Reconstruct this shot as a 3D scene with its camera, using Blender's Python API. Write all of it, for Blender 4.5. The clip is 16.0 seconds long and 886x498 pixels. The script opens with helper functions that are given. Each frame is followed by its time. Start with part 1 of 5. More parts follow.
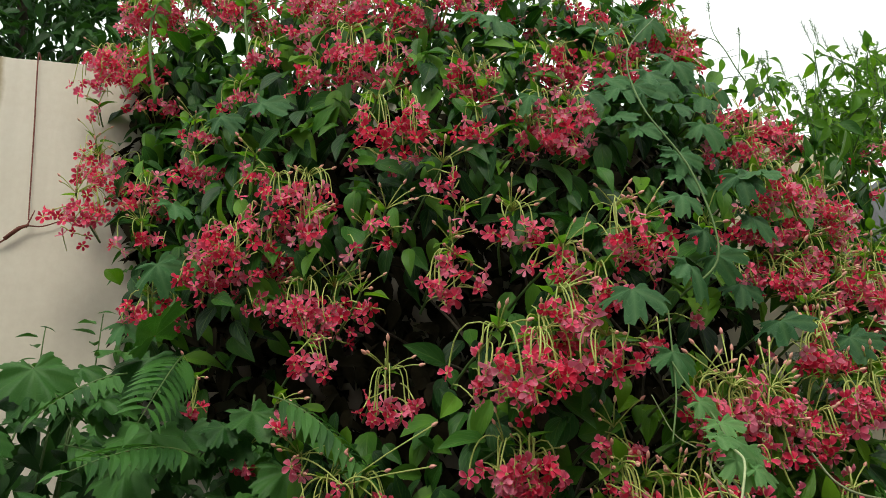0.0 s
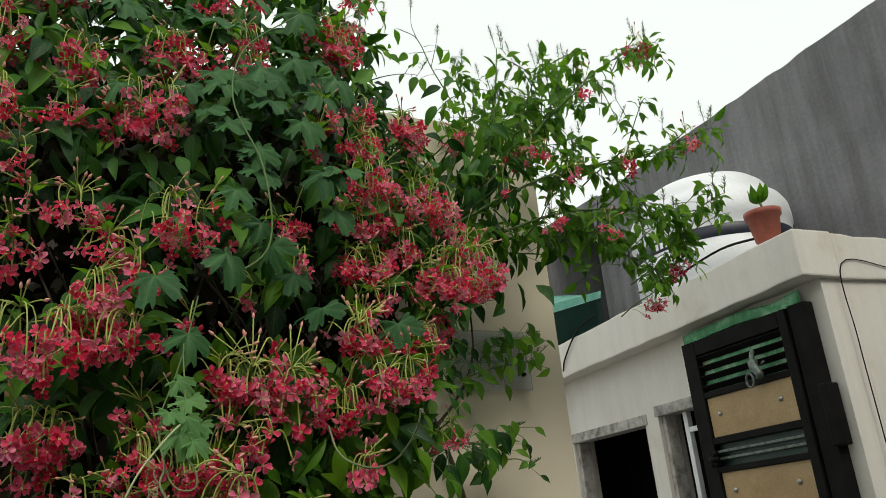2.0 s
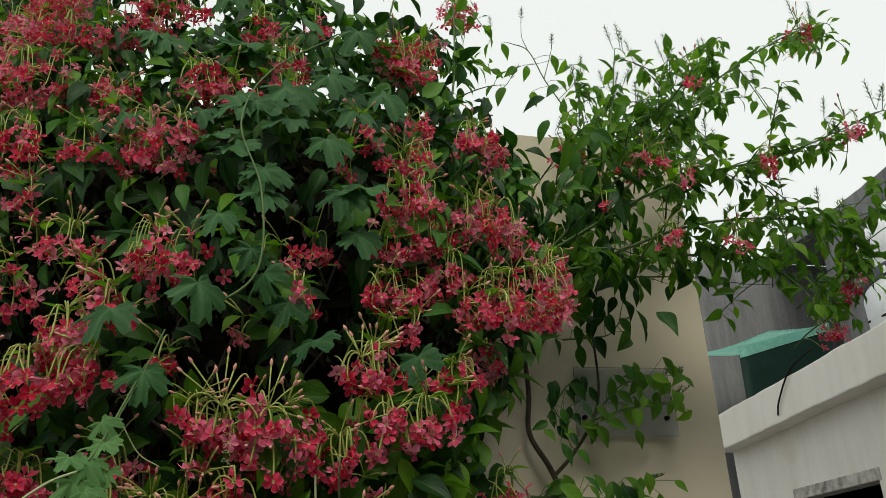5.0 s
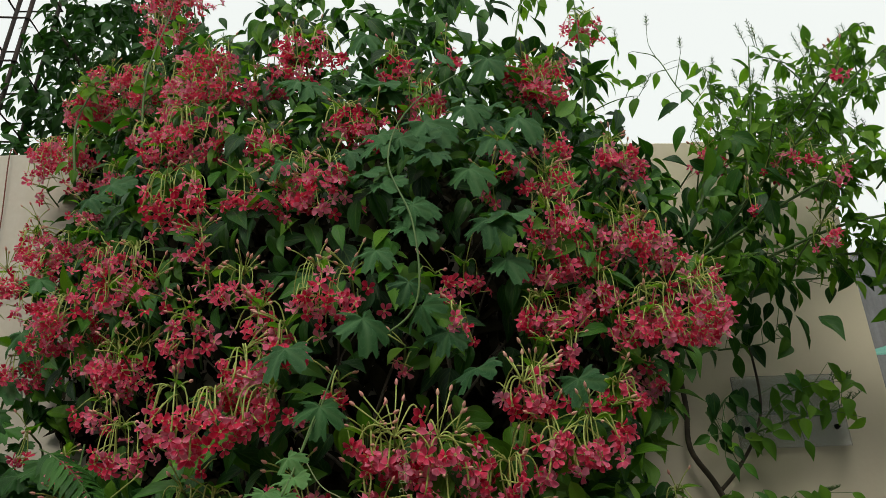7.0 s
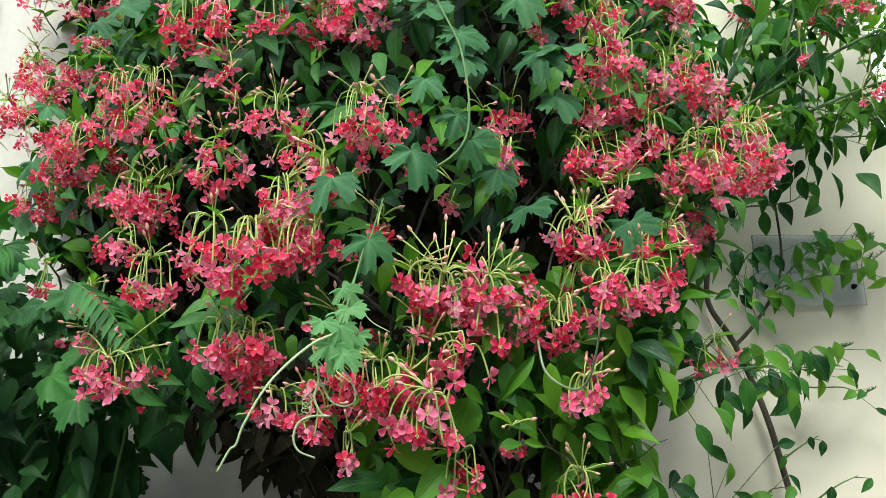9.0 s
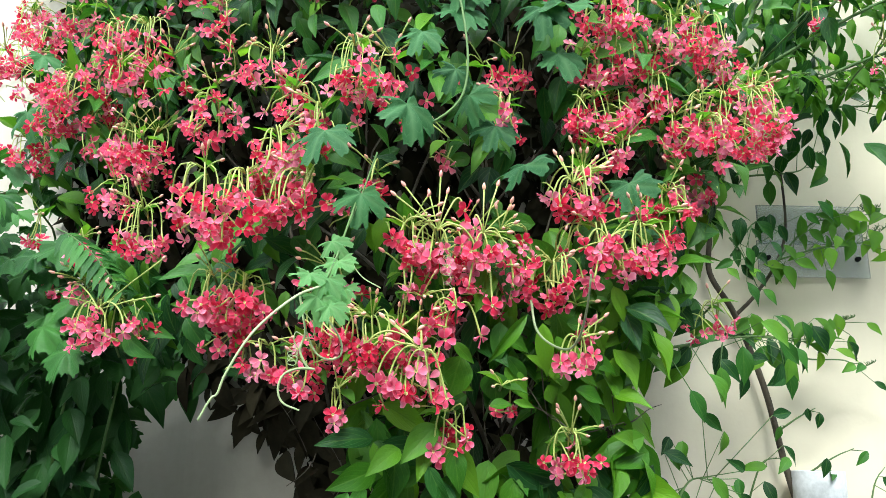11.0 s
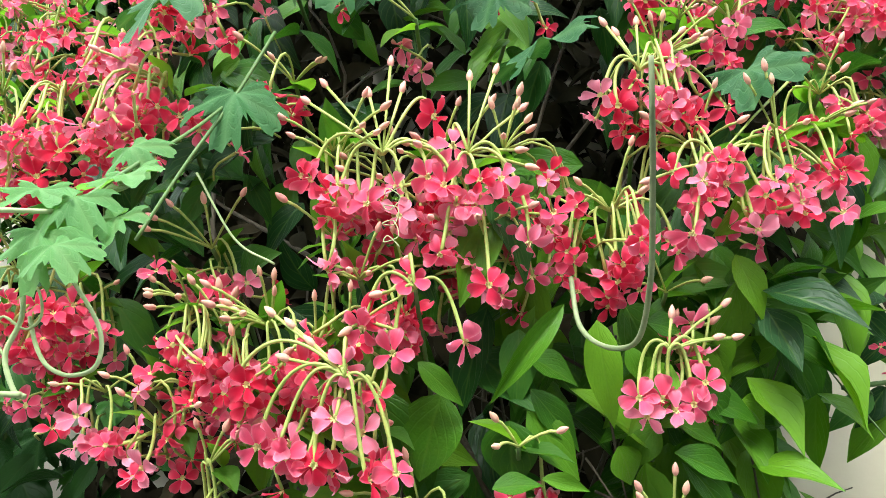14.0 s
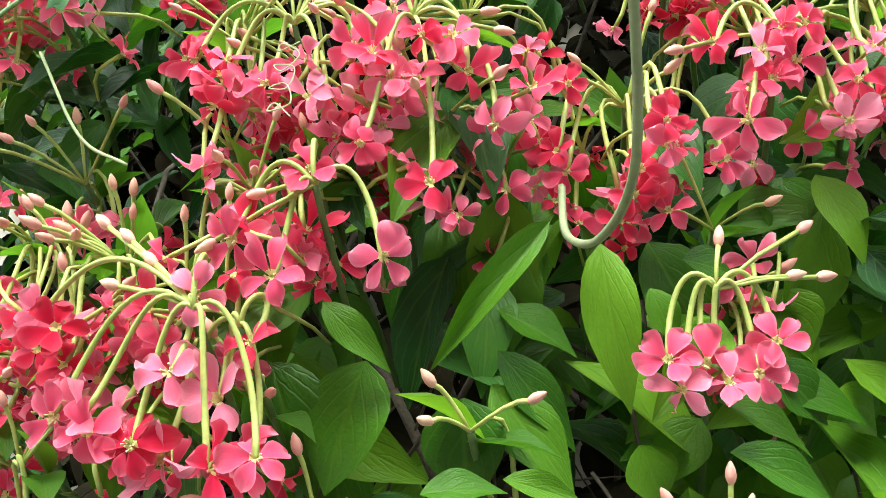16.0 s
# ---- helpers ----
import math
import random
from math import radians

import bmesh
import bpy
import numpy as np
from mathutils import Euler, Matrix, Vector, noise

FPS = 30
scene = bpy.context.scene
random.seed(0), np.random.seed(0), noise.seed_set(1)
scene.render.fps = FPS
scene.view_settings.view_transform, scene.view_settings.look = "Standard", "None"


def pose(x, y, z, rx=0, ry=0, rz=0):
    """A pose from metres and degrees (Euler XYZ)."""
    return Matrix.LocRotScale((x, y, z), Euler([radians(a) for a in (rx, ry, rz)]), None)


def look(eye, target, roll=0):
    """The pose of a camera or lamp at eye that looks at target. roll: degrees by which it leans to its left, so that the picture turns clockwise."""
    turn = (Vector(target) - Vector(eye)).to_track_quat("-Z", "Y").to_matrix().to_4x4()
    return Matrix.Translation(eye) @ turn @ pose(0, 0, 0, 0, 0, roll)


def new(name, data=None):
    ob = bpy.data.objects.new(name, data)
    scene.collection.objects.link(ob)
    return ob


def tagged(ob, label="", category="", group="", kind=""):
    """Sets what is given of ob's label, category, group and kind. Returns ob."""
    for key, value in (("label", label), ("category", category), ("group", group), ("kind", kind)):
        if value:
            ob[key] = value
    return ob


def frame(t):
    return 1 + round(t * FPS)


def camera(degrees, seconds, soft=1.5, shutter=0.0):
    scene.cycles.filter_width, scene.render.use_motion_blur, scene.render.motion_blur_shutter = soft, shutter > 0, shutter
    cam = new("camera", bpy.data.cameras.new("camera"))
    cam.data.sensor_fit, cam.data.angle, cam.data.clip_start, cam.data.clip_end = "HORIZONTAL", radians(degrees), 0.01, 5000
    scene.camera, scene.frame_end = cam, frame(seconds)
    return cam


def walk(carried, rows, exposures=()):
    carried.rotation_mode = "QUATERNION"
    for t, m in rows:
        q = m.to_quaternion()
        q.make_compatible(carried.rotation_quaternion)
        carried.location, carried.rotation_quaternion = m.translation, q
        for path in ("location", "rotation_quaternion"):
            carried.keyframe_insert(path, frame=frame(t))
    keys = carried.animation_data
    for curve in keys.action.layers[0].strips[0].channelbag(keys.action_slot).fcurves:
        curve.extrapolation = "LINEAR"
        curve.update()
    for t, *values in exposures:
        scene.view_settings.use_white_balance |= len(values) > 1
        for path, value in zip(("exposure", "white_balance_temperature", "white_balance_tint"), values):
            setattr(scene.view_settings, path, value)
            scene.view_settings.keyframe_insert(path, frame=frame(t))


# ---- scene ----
cam = camera(56.2, 16.0, soft=0.4)
PATH = [
    (0, (0.006, 0.008, 1.504), (-0.002, 1.849, 2.284), -5.0),
    (0.5, (0.059, -0.021, 1.505), (0.172, 1.805, 2.313), -6.1),
    (1, (0.164, -0.049, 1.503), (0.348, 1.773, 2.308), -6.0),
    (1.5, (0.327, -0.091, 1.48), (0.583, 1.755, 2.205), -5.1),
    (2, (0.443, -0.141, 1.465), (0.809, 1.711, 2.123), -5.9),
    (2.5, (0.503, -0.145, 1.457), (0.855, 1.713, 2.108), -6.7),
    (3, (0.554, -0.088, 1.452), (0.733, 1.775, 2.156), -5.5),
    (3.5, (0.608, -0.041, 1.455), (0.581, 1.806, 2.223), -4.1),
    (4, (0.714, -0.003, 1.462), (0.525, 1.826, 2.248), -2.9),
    (4.2, (0.756, 0.02, 1.47), (0.547, 1.845, 2.262), -2.4),
    (6.3, (0.843, 0.078, 1.481), (0.622, 1.898, 2.281), -2.7),
    (6.5, (0.829, 0.052, 1.489), (0.524, 1.861, 2.286), -2.6),
    (7, (0.786, 0.035, 1.486), (0.287, 1.779, 2.329), -2.7),
    (7.5, (0.751, 0.033, 1.495), (0.163, 1.738, 2.358), -2.5),
    (8, (0.702, 0.048, 1.489), (0.118, 1.801, 2.254), -2.2),
    (8.5, (0.674, 0.06, 1.476), (0.137, 1.885, 2.094), -1.6),
    (9, (0.665, 0.076, 1.47), (0.172, 1.939, 2.006), -1.2),
    (9.5, (0.669, 0.085, 1.467), (0.184, 1.959, 1.969), -0.9),
    (10, (0.662, 0.089, 1.461), (0.182, 1.969, 1.946), -0.7),
    (10.2, (0.662, 0.089, 1.462), (0.182, 1.972, 1.931), -0.6),
    (12.3, (0.707, 0.317, 1.445), (0.094, 2.155, 1.942), 0.2),
    (12.5, (0.684, 0.381, 1.448), (0.06, 2.2, 1.995), -0.5),
    (13, (0.648, 0.486, 1.447), (0.016, 2.283, 2.056), -1.1),
    (13.5, (0.644, 0.584, 1.438), (-0.022, 2.348, 2.104), -0.9),
    (14, (0.635, 0.678, 1.46), (-0.11, 2.383, 2.192), -0.6),
    (14.5, (0.637, 0.741, 1.461), (-0.166, 2.393, 2.251), 0.3),
    (15, (0.645, 0.784, 1.44), (-0.179, 2.393, 2.296), 1.1),
    (15.5, (0.634, 0.84, 1.426), (-0.202, 2.404, 2.351), 1.5),
    (16, (0.604, 0.911, 1.437), (-0.235, 2.44, 2.416), 1.9),
]
EXPOSURES = [(0.0, -0.28, 6800, 3), (0.6, -0.62, 6800, 3), (1.5, -0.7, 6800, 3), (2.5, -0.72, 6800, 3), (4.0, -0.85, 6800, 3), (6.3, -0.8, 6800, 3), (7.7, -0.76, 6800, 3), (8.5, 0.15, 6200, 0), (9.2, 0.83, 5800, -2), (10.2, 1.1, 5800, -2), (12.5, 1.28, 6000, -2), (16.0, 1.6, 6300, -1)]
walk(cam, [(t, look(eye, target, roll)) for t, eye, target, roll in PATH], EXPOSURES)

# ---- world and light ----
world = bpy.data.worlds.new("overcast")
scene.world = world
world.use_nodes = True
wn, wl = world.node_tree.nodes, world.node_tree.links
sky = wn.new("ShaderNodeTexSky")
sky.sky_type = "NISHITA"
sky.sun_disc = False
sky.sun_elevation, sky.sun_rotation = radians(46), radians(170)
sky.air_density, sky.dust_density = 1.0, 6.0
veil = wn.new("ShaderNodeMix")
veil.data_type = "RGBA"
veil.inputs["Factor"].default_value = 0.85
wl.new(sky.outputs["Color"], veil.inputs[6])
veil.inputs[7].default_value = (9.5, 9.7, 10.0, 1)
wn["Background"].inputs["Strength"].default_value = 0.19
wl.new(veil.outputs[2], wn["Background"].inputs["Color"])
sun_data = bpy.data.lights.new("sun", "SUN")
sun_data.energy, sun_data.angle, sun_data.color = 2.1, radians(24), (1.0, 0.96, 0.9)
sun = new("sun", sun_data)
sun.matrix_world = look((1.2, -4.0, 7.2), (0.3, 1.2, 1.8))

# The garden wall runs 19 degrees off the x axis; u goes along it, v behind it.
WALL = pose(0, 1.94, 0, 0, 0, 19)
HOUSE = WALL @ pose(2.75, 0.0, 0, 0, 0, -4)
rng = random.Random(7)



# ---- materials ----
def mat(name):
    m = bpy.data.materials.new(name)
    m.use_nodes = True
    return m, m.node_tree.nodes, m.node_tree.links, m.node_tree.nodes["Principled BSDF"]


def ramp(nodes, stops):
    r = nodes.new("ShaderNodeValToRGB")
    while len(r.color_ramp.elements) < len(stops):
        r.color_ramp.elements.new(0.5)
    for e, (p, c) in zip(r.color_ramp.elements, stops):
        e.position, e.color = p, (*c, 1)
    return r


def noise_node(nodes, links, scale, detail=5, vec=None, rough=0.55):
    n = nodes.new("ShaderNodeTexNoise")
    n.inputs["Scale"].default_value, n.inputs["Detail"].default_value, n.inputs["Roughness"].default_value = scale, detail, rough
    if vec:
        links.new(vec, n.inputs["Vector"])
    return n


def math_node(nodes, links, op, a, b=None, c=None):
    n = nodes.new("ShaderNodeMath")
    n.operation = op
    for i, v in enumerate((a, b, c)):
        if v is None:
            continue
        if isinstance(v, (int, float)):
            n.inputs[i].default_value = v
        else:
            links.new(v, n.inputs[i])
    return n.outputs[0]


def blend(nodes, links, fac, a, b, mode="MIX"):
    n = nodes.new("ShaderNodeMix")
    n.data_type, n.blend_type = "RGBA", mode
    for i, v in ((0, fac), (6, a), (7, b)):
        if isinstance(v, (int, float)):
            n.inputs[i].default_value = v
        elif isinstance(v, tuple):
            n.inputs[i].default_value = (*v, 1)
        else:
            links.new(v, n.inputs[i])
    return n.outputs[2]


def bump(nodes, links, b, height, strength, dist=0.01):
    n = nodes.new("ShaderNodeBump")
    n.inputs["Strength"].default_value, n.inputs["Distance"].default_value = strength, dist
    links.new(height, n.inputs["Height"])
    links.new(n.outputs["Normal"], b.inputs["Normal"])


def plain(name, stops, scale=6.0, rough=0.7, metal=0.0, bumps=0.2, bump_scale=60.0, bump_dist=0.004, streaks=0.0, grainy=0.35):
    """A weathered surface: broad stains and fine grain."""
    m, n, l, b = mat(name)
    tc = n.new("ShaderNodeTexCoord")
    big = noise_node(n, l, scale, 8, tc.outputs["Object"], 0.6)
    r = ramp(n, stops)
    l.new(big.outputs["Fac"], r.inputs["Fac"])
    fine = noise_node(n, l, bump_scale, 6, tc.outputs["Object"])
    grain = blend(n, l, grainy, r.outputs["Color"], fine.outputs["Fac"], "OVERLAY")
    if streaks:
        stretch = n.new("ShaderNodeMapping")
        stretch.inputs["Scale"].default_value = (7.0, 7.0, 0.55)
        l.new(tc.outputs["Object"], stretch.inputs["Vector"])
        run = noise_node(n, l, 1.6, 7, stretch.outputs["Vector"], 0.65)
        worn = ramp(n, [(0.38, (0.4, 0.39, 0.36)), (0.6, (1.0, 1.0, 1.0))])
        l.new(run.outputs["Fac"], worn.inputs["Fac"])
        grain = blend(n, l, streaks, grain, worn.outputs["Color"], "MULTIPLY")
    l.new(grain, b.inputs["Base Color"])
    b.inputs["Roughness"].default_value, b.inputs["Metallic"].default_value = rough, metal
    bump(n, l, b, fine.outputs["Fac"], bumps, bump_dist)
    return m


def random_tone(n, l):
    geo, info = n.new("ShaderNodeNewGeometry"), n.new("ShaderNodeObjectInfo")
    return math_node(n, l, "FRACT", math_node(n, l, "ADD", geo.outputs["Random Per Island"], info.outputs["Random"]))


def leaf_material(name, stops, vein, veins=7.0, slant=0.55, rough=0.42, thin=0.28):
    """Leaf blade: midrib and side veins from the leaf's own UV, tone by leaf."""
    m, n, l, b = mat(name)
    uv = n.new("ShaderNodeUVMap")
    sep = n.new("ShaderNodeSeparateXYZ")
    l.new(uv.outputs["UV"], sep.inputs[0])
    across = math_node(n, l, "ABSOLUTE", math_node(n, l, "SUBTRACT", sep.outputs[0], 0.5))
    rib = math_node(n, l, "SMOOTH_MIN", math_node(n, l, "MULTIPLY", across, 22.0), 1.0, 0.2)
    curve = math_node(n, l, "SUBTRACT", sep.outputs[1], math_node(n, l, "MULTIPLY", math_node(n, l, "POWER", across, 1.25), slant * 2))
    saw = math_node(n, l, "FRACT", math_node(n, l, "MULTIPLY", curve, veins))
    side = math_node(n, l, "ABSOLUTE", math_node(n, l, "SUBTRACT", saw, 0.5))
    side = math_node(n, l, "SMOOTH_MIN", math_node(n, l, "MULTIPLY", side, 9.0), 1.0, 0.3)
    line = math_node(n, l, "MULTIPLY", rib, math_node(n, l, "ADD", math_node(n, l, "MULTIPLY", side, 0.55), 0.45))
    tone = random_tone(n, l)
    tc = n.new("ShaderNodeTexCoord")
    blotch = noise_node(n, l, 35.0, 4, tc.outputs["Object"])
    tone = math_node(n, l, "ADD", math_node(n, l, "MULTIPLY", tone, 0.85), math_node(n, l, "MULTIPLY", blotch.outputs["Fac"], 0.25))
    r = ramp(n, stops)
    l.new(tone, r.inputs["Fac"])
    keep = math_node(n, l, "SUBTRACT", 1.0, math_node(n, l, "MULTIPLY", math_node(n, l, "SUBTRACT", 1.0, line), 0.34))
    col = blend(n, l, keep, vein, r.outputs["Color"])
    l.new(col, b.inputs["Base Color"])
    b.inputs["Roughness"].default_value = rough
    b.inputs["Specular IOR Level"].default_value = 0.2
    cells = n.new("ShaderNodeTexVoronoi")
    cells.feature, cells.inputs["Scale"].default_value = "DISTANCE_TO_EDGE", 9.0
    l.new(uv.outputs["UV"], cells.inputs["Vector"])
    pucker = math_node(n, l, "SMOOTH_MIN", math_node(n, l, "MULTIPLY", cells.outputs["Distance"], 5.0), 1.0, 0.4)
    swell = math_node(n, l, "ADD", line, math_node(n, l, "MULTIPLY", blotch.outputs["Fac"], 0.3))
    swell = math_node(n, l, "ADD", swell, math_node(n, l, "MULTIPLY", pucker, 0.14))
    bump(n, l, b, swell, 0.26, 0.004)
    glow = n.new("ShaderNodeBsdfTranslucent")
    tint = blend(n, l, 1.0, col, (1.35, 1.5, 0.55), "MULTIPLY")
    l.new(tint, glow.inputs["Color"])
    mix = n.new("ShaderNodeMixShader")
    mix.inputs[0].default_value = thin
    l.new(b.outputs[0], mix.inputs[1])
    l.new(glow.outputs[0], mix.inputs[2])
    l.new(mix.outputs[0], n["Material Output"].inputs["Surface"])
    return m


def petal_material(name, stops, rim, throat):
    """Petal: throat pale yellow, blade crimson to pink by flower, rim paler."""
    m, n, l, b = mat(name)
    uv = n.new("ShaderNodeUVMap")
    sep = n.new("ShaderNodeSeparateXYZ")
    l.new(uv.outputs["UV"], sep.inputs[0])
    tone = random_tone(n, l)
    r = ramp(n, stops)
    l.new(tone, r.inputs["Fac"])
    tc = n.new("ShaderNodeTexCoord")
    lines = n.new("ShaderNodeMapping")
    lines.inputs["Scale"].default_value = (15.0, 1.6, 1.0)
    l.new(uv.outputs["UV"], lines.inputs["Vector"])
    streak = noise_node(n, l, 1.0, 4, lines.outputs["Vector"])
    across = math_node(n, l, "ABSOLUTE", math_node(n, l, "SUBTRACT", sep.outputs[0], 0.5))
    edge = math_node(n, l, "MAXIMUM", math_node(n, l, "MULTIPLY", across, 2.0), sep.outputs[1])
    edge = math_node(n, l, "POWER", edge, 6.0)
    edge = math_node(n, l, "MULTIPLY", edge, math_node(n, l, "ADD", math_node(n, l, "MULTIPLY", tone, 0.5), 0.14))
    col = blend(n, l, edge, r.outputs["Color"], rim)
    col = blend(n, l, math_node(n, l, "MULTIPLY", streak.outputs["Fac"], 0.34), col, (0.5, 0.01, 0.06))
    deep = math_node(n, l, "LESS_THAN", sep.outputs[1], 0.17)
    col = blend(n, l, deep, col, throat)
    l.new(col, b.inputs["Base Color"])
    b.inputs["Roughness"].default_value = 0.6
    b.inputs["Specular IOR Level"].default_value = 0.12
    bump(n, l, b, streak.outputs["Fac"], 0.25, 0.001)
    glow = n.new("ShaderNodeBsdfTranslucent")
    l.new(col, glow.inputs["Color"])
    mix = n.new("ShaderNodeMixShader")
    mix.inputs[0].default_value = 0.33
    l.new(b.outputs[0], mix.inputs[1])
    l.new(glow.outputs[0], mix.inputs[2])
    l.new(mix.outputs[0], n["Material Output"].inputs["Surface"])
    return m


CREEPER = leaf_material("creeper_leaf", [(0.0, (0.005, 0.024, 0.008)), (0.35, (0.015, 0.063, 0.013)), (0.7, (0.05, 0.16, 0.022)), (1.0, (0.14, 0.3, 0.028))], (0.15, 0.26, 0.05), 4.0, 0.8, rough=0.4, thin=0.22)
BROAD = leaf_material("broad_creeper_leaf", [(0.0, (0.017, 0.068, 0.006)), (0.4, (0.048, 0.146, 0.008)), (1.0, (0.135, 0.28, 0.014))], (0.13, 0.25, 0.03), 4.2, 0.8, rough=0.4, thin=0.25)
# Dry inner leaves: brown taken near black to hold the hollows' shade.
SHADED_DRY = plain("shaded_dry_leaf", [(0.3, (0.01, 0.009, 0.005)), (0.7, (0.032, 0.026, 0.014))], 12.0, 0.95, 0, 0.3, 120.0, 0.002)
SHADED_DRY.node_tree.nodes["Principled BSDF"].inputs["Specular IOR Level"].default_value = 0.1
YOUNG = leaf_material("young_leaf", [(0.0, (0.045, 0.125, 0.02)), (0.6, (0.1, 0.23, 0.03)), (1.0, (0.18, 0.34, 0.04))], (0.14, 0.24, 0.04), rough=0.5, thin=0.5)
GOURD = leaf_material("gourd_leaf", [(0.0, (0.02, 0.075, 0.026)), (1.0, (0.05, 0.15, 0.045))], (0.14, 0.26, 0.11), 5.0, 0.9, 0.6, 0.2)
GOURD_TIP = leaf_material("young_gourd_leaf", [(0.0, (0.07, 0.19, 0.06)), (1.0, (0.15, 0.32, 0.11))], (0.25, 0.4, 0.18), 5.0, 0.9, 0.6, 0.4)
SHRUB = leaf_material("shrub_leaf", [(0.0, (0.016, 0.065, 0.016)), (1.0, (0.07, 0.2, 0.04))], (0.1, 0.22, 0.06), 9.0, 0.6, 0.45, 0.25)
TREE = leaf_material("tree_leaf", [(0.0, (0.011, 0.042, 0.012)), (1.0, (0.035, 0.105, 0.022))], (0.06, 0.12, 0.03))
PETAL = petal_material("petal", [(0.0, (0.66, 0.012, 0.055)), (0.3, (0.85, 0.038, 0.115)), (0.7, (0.89, 0.115, 0.245)), (1.0, (0.92, 0.31, 0.46))], (0.94, 0.56, 0.66), (0.75, 0.68, 0.3))
STAMEN = plain("stamen", [(0.3, (0.6, 0.5, 0.2)), (0.7, (0.75, 0.68, 0.4))], 50.0, 0.6, 0, 0.1, 300.0, 0.001)
TUBE = plain("flower_tube", [(0.3, (0.27, 0.35, 0.07)), (0.7, (0.48, 0.53, 0.15))], 14.0, 0.5, 0, 0.1, 300.0, 0.001)
BUD = plain("bud", [(0.3, (0.72, 0.45, 0.3)), (0.7, (0.75, 0.27, 0.27))], 40.0, 0.5, 0, 0.1, 300.0, 0.001)
STALK = plain("green_stalk", [(0.3, (0.06, 0.13, 0.03)), (0.7, (0.12, 0.2, 0.05))], 20.0, 0.6, 0, 0.2, 200.0, 0.001)
BARK = plain("bark", [(0.3, (0.03, 0.022, 0.015)), (0.7, (0.1, 0.08, 0.055))], 18.0, 0.9, 0, 0.8, 120.0, 0.004)
HOOK = plain("grey_green_stem", [(0.3, (0.14, 0.18, 0.08)), (0.7, (0.26, 0.3, 0.16))], 20.0, 0.6, 0, 0.3, 200.0, 0.001)
TENDRIL = plain("pale_tendril", [(0.3, (0.3, 0.38, 0.17)), (0.7, (0.46, 0.52, 0.28))], 20.0, 0.6, 0, 0.2, 200.0, 0.001)
WHITE = plain("white_paint", [(0.25, (0.6, 0.56, 0.48)), (0.42, (0.72, 0.69, 0.63)), (0.8, (0.77, 0.75, 0.71))], 2.6, 0.85, 0, 0.2, 45.0, 0.004, 0.12, 0.1)
CEMENT = plain("grey_cement", [(0.25, (0.13, 0.132, 0.138)), (0.5, (0.2, 0.202, 0.21)), (0.8, (0.28, 0.28, 0.285))], 1.3, 0.9, 0, 0.4, 40.0, 0.006, 0.5, 0.2)
BLACK = plain("black_iron", [(0.3, (0.003, 0.003, 0.003)), (0.7, (0.01, 0.0095, 0.009))], 12.0, 0.7, 0.0, 0.3, 150.0, 0.002)
BLACK.node_tree.nodes["Principled BSDF"].inputs["Specular IOR Level"].default_value = 0.12
VERDIGRIS = plain("weathered_bronze", [(0.3, (0.05, 0.07, 0.06)), (0.7, (0.2, 0.24, 0.21))], 40.0, 0.55, 0.5, 0.4, 150.0, 0.002)
WOOD = plain("plywood", [(0.3, (0.3, 0.2, 0.09)), (0.7, (0.42, 0.3, 0.15))], 5.0, 0.6, 0, 0.2, 110.0, 0.002)
TANK = plain("tank_plastic", [(0.3, (0.68, 0.7, 0.73)), (0.7, (0.8, 0.82, 0.84))], 3.0, 0.4, 0, 0.05, 60.0, 0.002)
TERRA = plain("terracotta_plastic", [(0.3, (0.25, 0.06, 0.04)), (0.7, (0.36, 0.1, 0.065))], 14.0, 0.6, 0, 0.15, 120.0, 0.002)
WALLPAINT = plain("wall_paint", [(0.25, (0.49, 0.435, 0.36)), (0.5, (0.59, 0.54, 0.46)), (0.8, (0.64, 0.6, 0.53))], 1.4, 0.88, 0, 0.2, 55.0, 0.003, 0.12, 0.1)
# Two rust streaks run down from the wall's top edge.
_n, _l = WALLPAINT.node_tree.nodes, WALLPAINT.node_tree.links
_b = _n["Principled BSDF"]
_sep = _n.new("ShaderNodeSeparateXYZ")
_tc = _n.new("ShaderNodeTexCoord")
_l.new(_tc.outputs["Object"], _sep.inputs[0])
_wob = noise_node(_n, _l, 9.0, 4, _tc.outputs["Object"])
_shift = math_node(_n, _l, "MULTIPLY_ADD", _wob.outputs["Fac"], 0.05, -0.025)
_x = math_node(_n, _l, "ADD", _sep.outputs[0], _shift)
_down = math_node(_n, _l, "MULTIPLY_ADD", _sep.outputs[2], 3.2, -7.9)
_mask = None
for _u, _w in ((-1.108, 0.012), (-1.055, 0.014), (-1.3, 0.01), (-0.7, 0.01)):
    _d = math_node(_n, _l, "DIVIDE", math_node(_n, _l, "ABSOLUTE", math_node(_n, _l, "SUBTRACT", _x, _u)), _w)
    _s = math_node(_n, _l, "MAXIMUM", math_node(_n, _l, "SUBTRACT", 1.0, _d), 0.0)
    _mask = _s if _mask is None else math_node(_n, _l, "MAXIMUM", _mask, _s)
_mask = math_node(_n, _l, "MULTIPLY", _mask, math_node(_n, _l, "MINIMUM", math_node(_n, _l, "MAXIMUM", _down, 0.0), 0.75))
_old = _b.inputs["Base Color"].links[0].from_socket
_aged = math_node(_n, _l, "MULTIPLY_ADD", _x, 1.3, -0.25)
_aged = math_node(_n, _l, "MINIMUM", math_node(_n, _l, "MAXIMUM", math_node(_n, _l, "ADD", _aged, math_node(_n, _l, "MULTIPLY_ADD", _wob.outputs["Fac"], 0.4, -0.2)), 0.0), 1.0)
